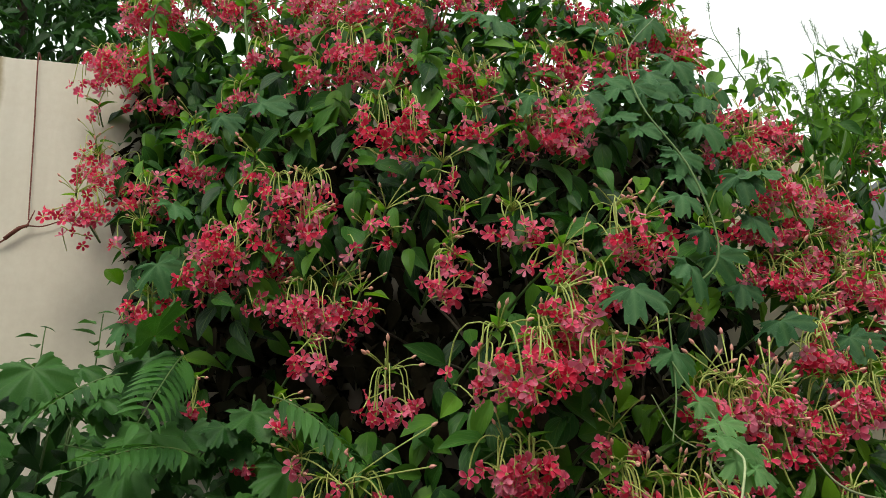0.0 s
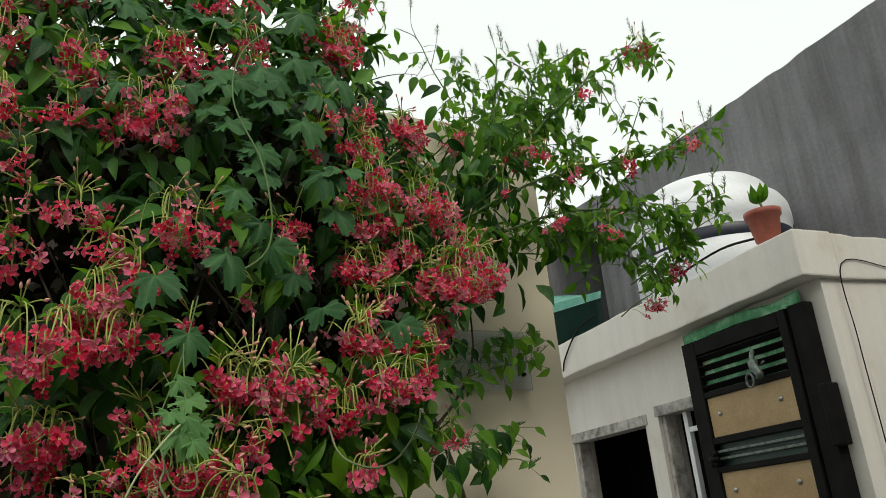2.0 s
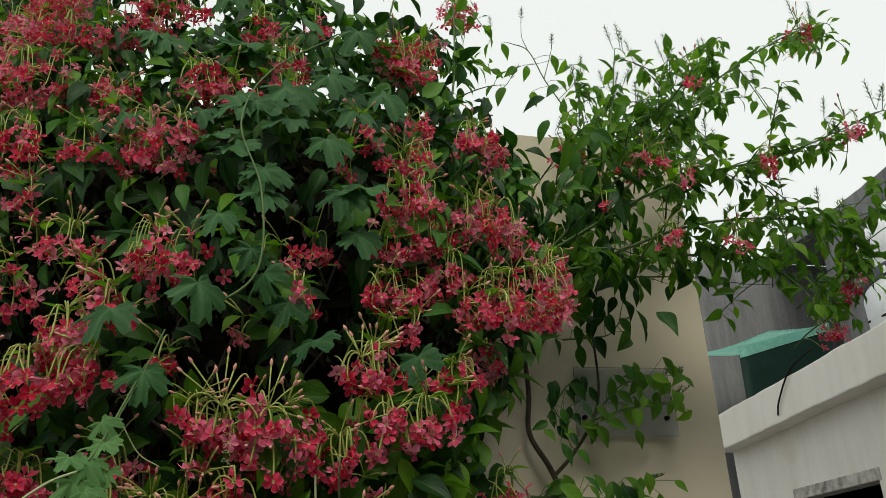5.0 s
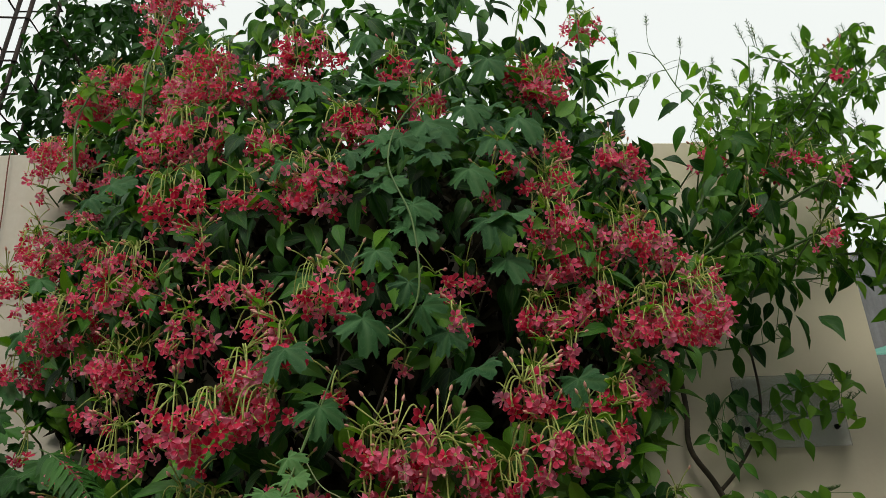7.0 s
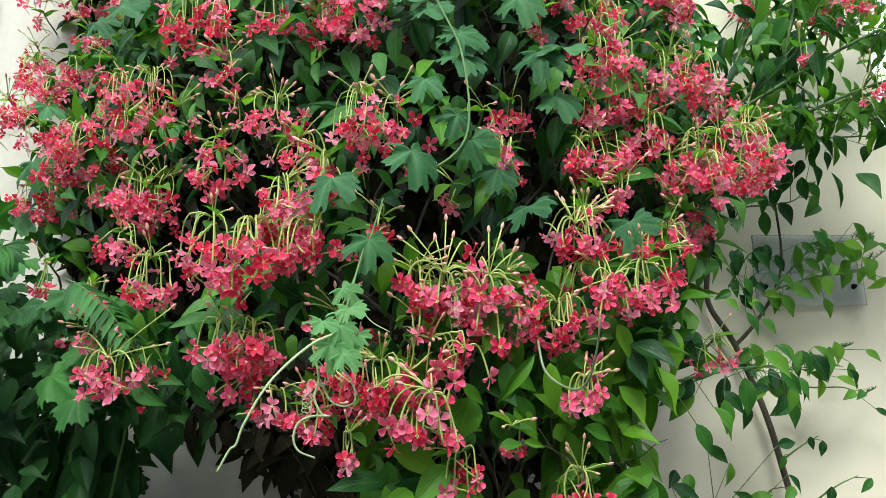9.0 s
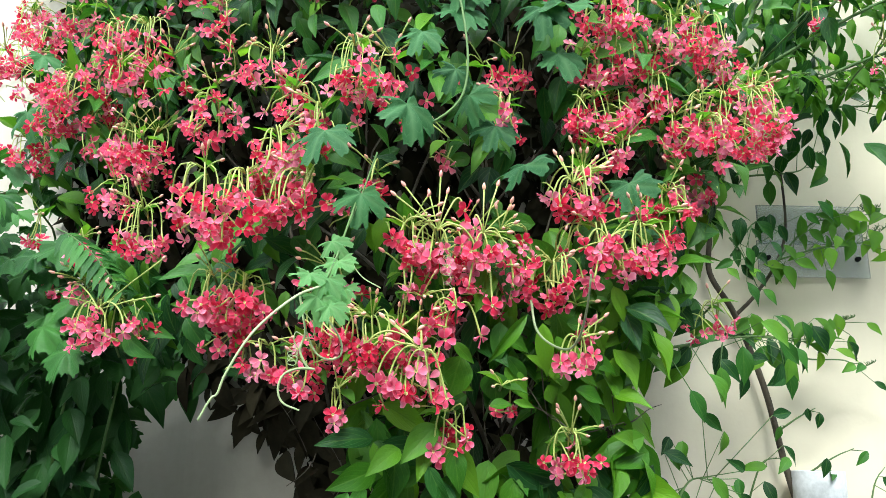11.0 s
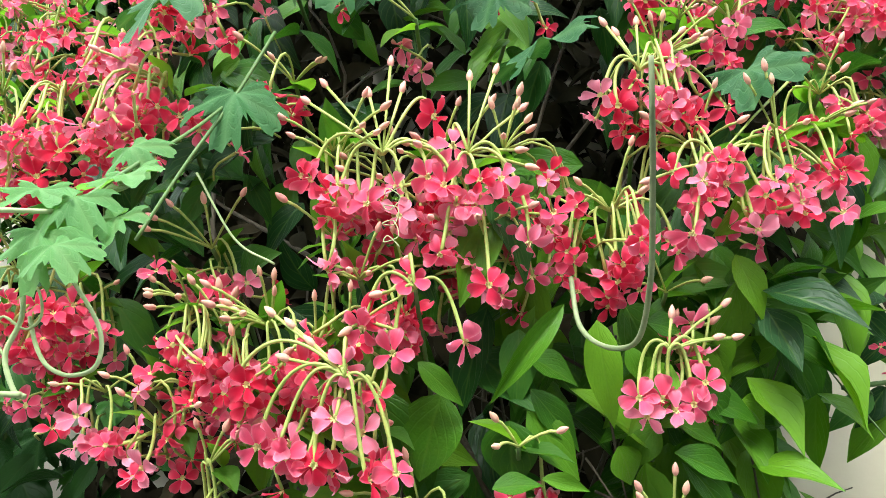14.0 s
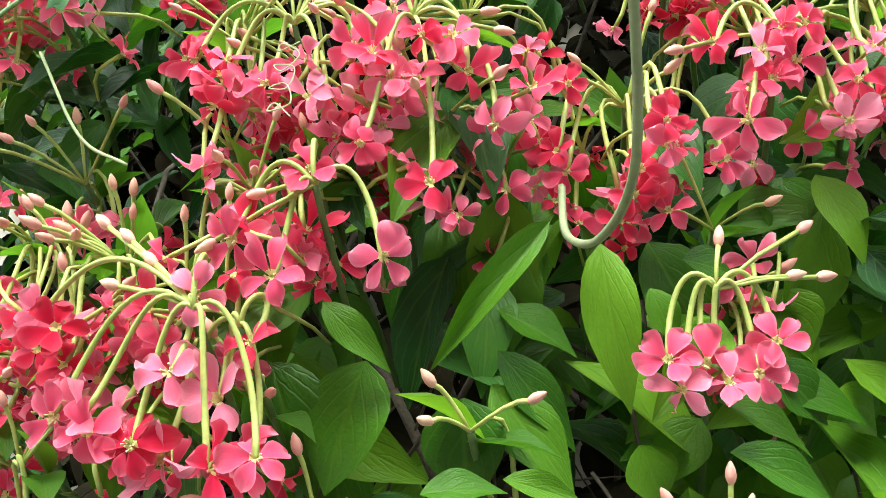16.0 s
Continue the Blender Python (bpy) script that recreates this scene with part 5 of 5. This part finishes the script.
FRONDS = [frond_mesh(9, 0.14, 0.3), frond_mesh(11, 0.17, 0.5), frond_mesh(8, 0.12, 0.2)]
FROND_PLACES = [(-0.84, -0.5, 1.88), (-0.7, -0.52, 1.86), (-0.62, -0.55, 1.88), (-0.9, -0.45, 1.8), (-0.78, -0.55, 1.75), (-0.98, -0.4, 1.9), (-0.6, -0.6, 1.72), (-0.88, -0.5, 1.66), (-1.1, -0.4, 1.75), (-0.5, -0.62, 1.8), (-0.7, -0.58, 1.65), (-1.05, -0.3, 1.97)]
for u, v, z in FROND_PLACES:
    ob = part("frond", FRONDS[rng.randrange(3)], shrub)
    m3 = basis((rng.gauss(0.1, 0.7), -0.6, rng.gauss(-0.2, 0.35)), (rng.gauss(0, 0.3), -0.6, 0.9))
    ob.matrix_local = Matrix.Translation((u, v, z)) @ Matrix(m3.tolist()).to_4x4()
for i in range(340):
    u, z = rng.uniform(-1.25, -0.32), rng.uniform(1.1, 1.92)
    if z > 1.93 - 0.8 * max(0.0, u + 0.62) or (-0.5 < u < -0.22 and 1.25 < z < 1.57):
        continue
    ob = part("broad_leaf", SHRUB_LOBED[rng.randrange(3)], shrub)
    m3 = basis((rng.gauss(0, 0.6), -0.6, -0.6 + rng.gauss(0, 0.3)), (rng.gauss(0, 0.3), -0.7, 0.8))
    s = rng.uniform(0.03, 0.075) if z > 1.6 else rng.uniform(0.035, 0.065)
    ob.matrix_local = Matrix.Translation((u, (-0.28 if z > 1.6 else -0.12) - rng.random() * (0.3 if z > 1.6 else 0.2), z)) @ Matrix(m3.tolist()).to_4x4() @ Matrix.Diagonal((s, s, s, 1))
g = Geo()
for _ in range(1900):
    u, z = rng.uniform(-1.3, -0.25), rng.uniform(0.9, 1.85)
    if z > 1.88 - 0.8 * max(0.0, u + 0.62) or (-0.5 < u < -0.2 and 1.25 < z < 1.57):
        continue
    put(g, LEAVES[rng.randrange(len(LEAVES))], (u, -0.1 - 0.4 * rng.random(), z), basis((rng.gauss(0, 0.7), -0.4, -0.6 + rng.gauss(0, 0.4)), (rng.gauss(0, 0.4), -0.7, 0.7)), rng.uniform(0.04, 0.08))
for _ in range(150):
    u, z = rng.uniform(-0.8, -0.4), rng.uniform(1.1, 1.62)
    put(g, LEAVES[rng.randrange(len(LEAVES))], (u, -0.3 - 0.15 * rng.random(), z), basis((rng.gauss(0, 0.5), -0.3, -0.8 + rng.gauss(0, 0.3)), (rng.gauss(0, 0.4), -0.8, 0.6)), rng.uniform(0.07, 0.11))
# The darker tree leaf colour stands for the shade under the shrub.
part("undergrowth", g.mesh("undergrowth", [TREE]), shrub, "small inner shrub leaves coloured dark for the shade there", "stuff")
for _ in range(9):
    g = Geo()
    u0 = rng.uniform(-1.1, -0.45)
    tube_geo(g, spline([(u0, -0.3, 0.0), (u0 + rng.gauss(0, 0.05), -0.35, 0.9), (u0 + rng.gauss(0, 0.1), -0.42, 1.85)], 5), 0.007, 0.002, 5)
    part("stem", g.mesh("stem", [STALK]), shrub)
# Young shoots that stand free of the shrub before the wall.
for u, v, z in ((-0.99, -0.2, 2.08), (-0.86, -0.25, 2.02), (-0.76, -0.3, 2.03), (-1.1, -0.2, 2.0)):
    g = Geo()
    tube_geo(g, spline([(u - 0.04, v - 0.1, z - 0.3), (u - 0.01, v, z - 0.12), (u, v, z)], 5), 0.002, 0.001, 4, 1)
    for k in range(7):
        put(g, LEAVES[k], (u - 0.01, v, z - 0.02 * k), basis((rng.gauss(0, 1), rng.gauss(0, 0.5), 0.2), (0, -0.4, 1)), rng.uniform(0.025, 0.045))
    part("shoot", g.mesh("shoot", [SHRUB, STALK]), shrub)

# ---- behind the wall ----
tree = thing("tree", "dark leafy tree standing behind the garden wall", "tree", WALL)
g = Geo()
tube_geo(g, spline([(-1.36, 1.5, 0.0), (-1.38, 1.5, 2.0), (-1.34, 1.5, 3.2), (-1.36, 1.48, 4.3)], 6), 0.07, 0.02, 9)
for k in range(9):
    z0 = 2.4 + 0.22 * k
    a = 2.4 * k
    tube_geo(g, spline([(-1.36, 1.5, z0), (-1.36 + 0.22 * math.cos(a), 1.5 + 0.2 * math.sin(a), z0 + 0.2), (-1.36 + 0.4 * math.cos(a), 1.5 + 0.35 * math.sin(a), z0 + 0.3)], 4), 0.018, 0.004, 6)
part("trunk", g.mesh("trunk", [BARK]), tree)
g = Geo()
made = 0
while made < 4600:
    p = np.array((rng.uniform(-2.0, -0.8), rng.uniform(1.1, 1.9), rng.uniform(2.4, 4.75)))
    span = 0.42 + 0.12 * noise.noise((p[2] * 2, 1, 0)) + 0.1 * noise.noise((p[0] * 6, p[2] * 6, 3))
    if p[2] > 4.3:
        span -= 0.4 * (p[2] - 4.3)
    if abs(p[0] + 1.35 - 0.1 * (p[2] - 3.5)) > span or noise.noise((p[0] * 5, p[1] * 5, p[2] * 5)) < -0.25:
        continue
    made += 1
    put(g, LEAVES[rng.randrange(len(LEAVES))], p, basis((rng.gauss(0, 0.7), rng.gauss(0, 0.5), -0.6 + rng.gauss(0, 0.5)), (rng.gauss(0, 0.6), -0.5, 0.8)), rng.uniform(0.06, 0.11))
part("crown", g.mesh("crown", [TREE]), tree, "uneven crown of dark green leaves", "stuff")

column = thing("rebar_column", "bare steel reinforcement column behind the wall", "reinforcement", WALL)


def leaning(x, y, z):
    """A point of the cage, which leans a little along the wall."""
    return (x + 0.08 * (z - 3.6), y, z)


for x, y in ((-1.94, 1.2), (-1.735, 1.2), (-1.925, 1.4), (-1.715, 1.4)):
    g = Geo()
    tube_geo(g, [leaning(x, y, z) for z in (0.0, 2.6, 5.6)], 0.011, 0.011, 8)
    part("bar", g.mesh("bar", [RUST]), column)
for z0 in (2.1, 2.36, 2.6, 2.87, 3.14, 3.4, 3.63, 3.77, 4.035, 4.3, 4.56, 4.8, 5.07, 5.33):
    g = Geo()
    tilt = rng.uniform(-0.03, 0.0)
    ring = [(-1.96, 1.185, z0), (-1.72, 1.185, z0 + tilt), (-1.7, 1.415, z0 + tilt - 0.02), (-1.94, 1.415, z0 - 0.03), (-1.96, 1.185, z0)]
    tube_geo(g, [leaning(*q) for q in ring], 0.006, 0.006, 5)
    part("stirrup", g.mesh("stirrup", [RUST]), column)

twig_thing = thing("hanging_twig", "dry brown twig tied to a cord on the wall", "twig", WALL)
g = Geo()
tube_geo(g, spline([(-0.978, 0.03, 2.79), (-0.977, -0.012, 2.77), (-0.966, -0.01, 2.57), (-0.955, -0.014, 2.37), (-0.953, -0.016, 2.34)], 5), 0.0018, 0.0016, 5)
part("cord", g.mesh("cord", [RUSTCORD]), twig_thing, "thin reddish brown cord")
g = Geo()
tube_geo(g, spline([(-1.03, -0.012, 2.262), (-0.985, -0.014, 2.302), (-0.956, -0.016, 2.325), (-0.925, -0.013, 2.328), (-0.886, -0.012, 2.345)], 5), 0.0022, 0.0014, 5)
tube_geo(g, [(-0.956, -0.016, 2.322), (-0.942, -0.02, 2.362)], 0.002, 0.0012, 5)
tube_geo(g, [(-0.995, -0.018, 2.292), (-0.97, -0.02, 2.318), (-0.95, -0.018, 2.328)], 0.005, 0.0035, 6)
part("twig", g.mesh("twig", [RUSTCORD]), twig_thing)

# ---- fittings on the wall ----
plate = thing("acrylic_plate", "clear acrylic sign plate screwed to the wall", "plate", WALL)
part("panel", block("panel", (0.955, -0.012, 1.955), (1.222, -0.004, 2.055), ACRYLIC, 0.001), plate)
part("panel", block("panel", (0.945, -0.0165, 1.87), (1.228, -0.0125, 1.962), ACRYLIC, 0.001), plate)
for x, z in ((1.196, 2.016), (1.2, 1.918), (0.975, 2.016), (0.97, 1.918)):
    bm = bmesh.new()
    bmesh.ops.create_cone(bm, cap_ends=True, segments=14, radius1=0.007, radius2=0.005, depth=0.012)
    bmesh.ops.transform(bm, matrix=pose(x, -0.018, z, 90), verts=bm.verts)
    part("screw", to_mesh(bm, "screw", BLACK), plate)

pipe = thing("drain_pipe", "white plastic drain pipe standing against the wall", "pipe", WALL)

# ---- house details ----


def window(y0, y1, z0, z1, pane):
    frame_ob = part("window", block("window", (-0.006, y0 - 0.02, z1 - 0.055), (0.1, y1 + 0.02, z1), FRAME, 0.004), house, "narrow weathered window frame")
    for lo, hi in (((0.02, y0, z0), (0.1, y0 + 0.03, z1 - 0.056)), ((0.02, y1 - 0.03, z0), (0.1, y1, z1 - 0.056))):
        part("jamb", block("jamb", lo, hi, FRAME, 0.004), frame_ob)
    if pane:
        part("casement", block("casement", (0.05, y1 - 0.16, z0), (0.08, y1 - 0.13, z1 - 0.057), TANK, 0.003), frame_ob, "white casement bar")
        part("casement_rail", block("casement_rail", (0.05, y0 + 0.03, z1 - 0.16), (0.08, y1 - 0.161, z1 - 0.135), TANK, 0.003), frame_ob)


window(1.287, 1.99, 0.6, 1.985, False)
window(0.865, 1.175, 0.6, 2.012, True)

gate = thing("metal_gate", "black iron door leaf with plywood panels and louvres", "gate", HOUSE)
for name, lo, hi in (
    ("stile", (-0.07, 0.735, 0.1), (-0.03, 0.822, 2.245)), ("stile", (-0.07, 0.16, 0.1), (-0.03, 0.205, 2.245)),
    ("post", (-0.06, 0.062, 0.0), (-0.005, 0.15, 2.25)), ("top_rail", (-0.07, 0.206, 2.175), (-0.03, 0.734, 2.245)),
    ("rail", (-0.068, 0.206, 1.968), (-0.03, 0.734, 1.995)), ("rail", (-0.068, 0.206, 1.755), (-0.03, 0.734, 1.786)),
    ("rail", (-0.068, 0.206, 1.628), (-0.03, 0.734, 1.655)), ("rail", (-0.068, 0.206, 0.1), (-0.03, 0.734, 0.2)),
):
    part(name, block(name, lo, hi, BLACK, 0.004), gate)
louvre = to_mesh(box_bm((0.034, 0.527, 0.006), (0, 0, 0), 0.002), "louvre", BLACK)
for k in range(4):
    ob = part("louvre", louvre, gate)
    ob.matrix_local = pose(-0.052, 0.47, 2.015 + 0.047 * k, 0, 38, 0)
for z in (1.69, 1.722):
    part("slat", to_mesh(box_bm((0.012, 0.527, 0.012), (-0.05, 0.47, z), 0.002), "slat", VERDIGRIS), gate)
part("green_sheet", block("green_sheet", (-0.035, 0.2, 1.99), (-0.028, 0.74, 2.18), GREEN, 0.001), gate, "mottled green sheet behind louvres")
part("dark_sheet", block("dark_sheet", (-0.035, 0.2, 1.64), (-0.028, 0.74, 1.77), TARP_GREEN, 0.001), gate)
for z0, z1 in ((1.787, 1.967), (1.27, 1.627)):
    panel = part("panel", block("panel", (-0.058, 0.21, z0), (-0.045, 0.73, z1), WOOD, 0.002), gate, "plywood panel with bolts")
    for y in (0.29, 0.661):
        bm = bmesh.new()
        bmesh.ops.create_uvsphere(bm, u_segments=10, v_segments=6, radius=0.012)
        bmesh.ops.transform(bm, matrix=Matrix.Translation((-0.06, y, z1 - 0.08)), verts=bm.verts)
        part("bolt", to_mesh(bm, "bolt", STEEL, True), panel)
part("hinge", block("hinge", (-0.078, 0.03, 1.66), (-0.01, 0.075, 1.905), BLACK, 0.008), gate)
g = Geo()
tube_geo(g, spline([(-0.075, 0.375, 2.11), (-0.1, 0.36, 2.085), (-0.1, 0.362, 2.05)], 5), 0.01, 0.014, 8)
tube_geo(g, spline([(-0.1, 0.362, 2.06), (-0.108, 0.352, 2.035), (-0.105, 0.335, 2.005), (-0.1, 0.34, 1.99)], 5), 0.022, 0.017, 12)
tube_geo(g, [(-0.112, 0.385 + 0.022 * math.cos(a), 1.985 - 0.03 * math.sin(a)) for a in np.linspace(0, math.pi * 2, 14)], 0.006, 0.006, 7)
tube_geo(g, [(-0.075, 0.34, 2.045), (-0.1, 0.3, 2.05)], 0.008, 0.005, 6)
part("padlock", g.mesh("padlock", [VERDIGRIS]), gate, "weathered bronze padlock and hasp")
g = Geo()
for k in range(6):
    a = 1.05 * k
    tube_geo(g, [(-0.08, 0.735 + 0.015 * math.cos(a), 1.69 + 0.015 * math.sin(a)), (-0.088, 0.735 + 0.036 * math.cos(a), 1.69 + 0.036 * math.sin(a))], 0.013, 0.008, 6)
tube_geo(g, [(-0.07, 0.735, 1.69), (-0.1, 0.735, 1.69)], 0.02, 0.016, 9)
part("latch", g.mesh("latch", [BLACK]), gate, "black iron latch")
cloth = thing("green_awning_strip", "faded green plastic sheet over the door", "sheet", HOUSE, uneven(long_block("sheet", (-0.05, 0.09, 2.248), (-0.03, 0.825, 2.3), GREEN, 14), 0.0, 0.02))

# Roof tank: lathe profile with stepped shoulder, domed lid and raised ribs.
tank = thing("water_tank", "white plastic rooftop water tank with dark label band", "tank", HOUSE)


def lathe(profile, segs, at, material, name):
    bm = bmesh.new()
    rings = [[bm.verts.new((at[0] + r * math.cos(2 * math.pi * k / segs), at[1] + r * math.sin(2 * math.pi * k / segs), at[2] + z)) for k in range(segs)] for r, z in profile]
    for a, b in zip(rings, rings[1:]):
        for k in range(segs):
            bm.faces.new((a[k], a[(k + 1) % segs], b[(k + 1) % segs], b[k]))
    bm.faces.new(rings[-1])
    bm.faces.new(rings[0][::-1])
    return to_mesh(bm, name, material, True)


part("tube", lathe([(0.052, 0.0), (0.052, 1.3), (0.0575, 1.303), (0.0575, 1.41), (0.05, 1.411), (0.05, 1.15)], 32, (1.016, -0.07, 0.0), PVC, "tube"), pipe)
TANK_AT = (0.72, 1.27, 2.44)
TANK_R = 1.16
part("body", lathe([(r * TANK_R, z) for r, z in [(0.36, 0.0), (0.4, 0.02), (0.41, 0.2), (0.4, 0.22), (0.4, 0.26), (0.41, 0.28), (0.41, 0.42), (0.4, 0.44), (0.4, 0.56), (0.41, 0.58), (0.41, 0.63), (0.405, 0.69), (0.38, 0.745), (0.345, 0.765), (0.335, 0.8), (0.315, 0.845), (0.27, 0.89), (0.18, 0.925), (0.05, 0.94), (0.01, 0.94)]], 48, TANK_AT, TANK, "body"), tank)
band = part("label_band", lathe([(0.401 * TANK_R, 0.45), (0.4035 * TANK_R, 0.455), (0.4035 * TANK_R, 0.515), (0.401 * TANK_R, 0.52)], 48, TANK_AT, NAVY, "label_band"), tank, "dark blue printed label band")
for k in range(7):
    a = math.pi * 1.03 + 0.075 * k
    bm = box_bm((0.004, 0.022, 0.035), (0, 0, 0), 0.001)
    bmesh.ops.transform(bm, matrix=Matrix.Translation((TANK_AT[0] + 0.405 * TANK_R * math.cos(a), TANK_AT[1] + 0.405 * TANK_R * math.sin(a), TANK_AT[2] + 0.483)) @ pose(0, 0, 0, 0, 0, math.degrees(a)), verts=bm.verts)
    part("mark", to_mesh(bm, "mark", TANK), band, "pale printed mark")

pot = thing("flower_pot", "terracotta coloured plastic pot on the parapet", "pot", HOUSE)
part("body", lathe([(0.05, 0.0), (0.055, 0.004), (0.072, 0.115), (0.08, 0.116), (0.083, 0.14), (0.076, 0.141), (0.07, 0.12), (0.02, 0.118)], 28, (0.0, 0.21, 2.571), TERRA, "body"), pot)
plant = thing("potted_plant", "small upright green plant growing in the terracotta pot", "plant", HOUSE)
g = Geo()
tube_geo(g, spline([(0.0, 0.21, 2.688), (0.004, 0.206, 2.73), (0.0, 0.21, 2.765)], 4), 0.007, 0.005, 6, 1)
for k in range(8):
    a = 2.4 * k
    put(g, LEAVES[k], (0.0, 0.21, 2.75 + 0.003 * k), basis((0.75 * math.cos(a), 0.75 * math.sin(a), 1.0 - 0.06 * k), (math.cos(a), math.sin(a), -0.5)), 0.075 + 0.012 * (k % 3))
part("leaves", g.mesh("leaves", [YOUNG, STALK]), plant, "", "stuff")

awning = thing("tarpaulin", "green tarpaulin canopy behind the house", "tarpaulin", WALL)
def sheet_mesh(name, corners, sag, material):
    bm = bmesh.new()
    n = 10
    c = [Vector(q) for q in corners]
    grid = [[bm.verts.new(c[0].lerp(c[1], i / n).lerp(c[3].lerp(c[2], i / n), j / n) + Vector((0, 0, -sag * math.sin(math.pi * i / n) * (0.5 + 0.5 * j / n)))) for i in range(n + 1)] for j in range(n + 1)]
    for j in range(n):
        for i in range(n):
            bm.faces.new((grid[j][i], grid[j][i + 1], grid[j + 1][i + 1], grid[j + 1][i]))
    bmesh.ops.solidify(bm, geom=bm.faces[:], thickness=0.006)
    return to_mesh(bm, name, material, True)


part("top_sheet", sheet_mesh("top_sheet", [(2.9, 2.3, 2.80), (3.55, 2.3, 3.0), (3.6, 3.0, 3.2), (2.9, 3.0, 3.0)], 0.03, TARP_PALE), awning, "pale green translucent upper sheet")
part("edge_band", sheet_mesh("edge_band", [(2.9, 2.28, 2.85), (3.55, 2.28, 3.02), (3.55, 2.285, 2.97), (2.9, 2.285, 2.78)], 0.0, TARP_PALE), awning, "pale green front band")
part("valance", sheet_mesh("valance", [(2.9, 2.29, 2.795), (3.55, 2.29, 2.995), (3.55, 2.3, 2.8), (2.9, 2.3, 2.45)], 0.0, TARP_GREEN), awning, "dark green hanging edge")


def cable(path, r, label):
    g = Geo()
    tube_geo(g, spline(path, 6), r, r, 6)
    return thing("cable", label, "cable", HOUSE, g.mesh("cable", [BLACK]), "cables on the house")


cable([(-0.05, 1.5, 2.6), (-0.127, 1.6, 2.52), (-0.13, 1.75, 2.4), (-0.13, 1.79, 2.33)], 0.005, "thin black cable hanging over the parapet edge")
cable([(0.6, -0.03, 2.38), (0.42, -0.026, 2.387), (0.12, -0.026, 2.394), (0.1, -0.026, 2.066), (0.1, -0.026, 1.66), (0.09, -0.026, 1.3)], 0.0025, "thin black cable clipped to the house front")
cable([(0.3, 1.5, 2.74), (0.2, 1.1, 2.69), (0.1, 0.6, 2.68), (0.1, 0.3, 2.64)], 0.006, "thin black cable passing before the water tank")

# Plain unseen wall added behind the walk to block low frontal sky light.
thing("light_blocking_wall", "unseen grey wall added to block low sky light", "wall", WALL @ pose(0, -5.0, 0), block("light_blocking_wall", (-9, -0.3, 0), (9, 0, 4.6), CEMENT), kind="structure")
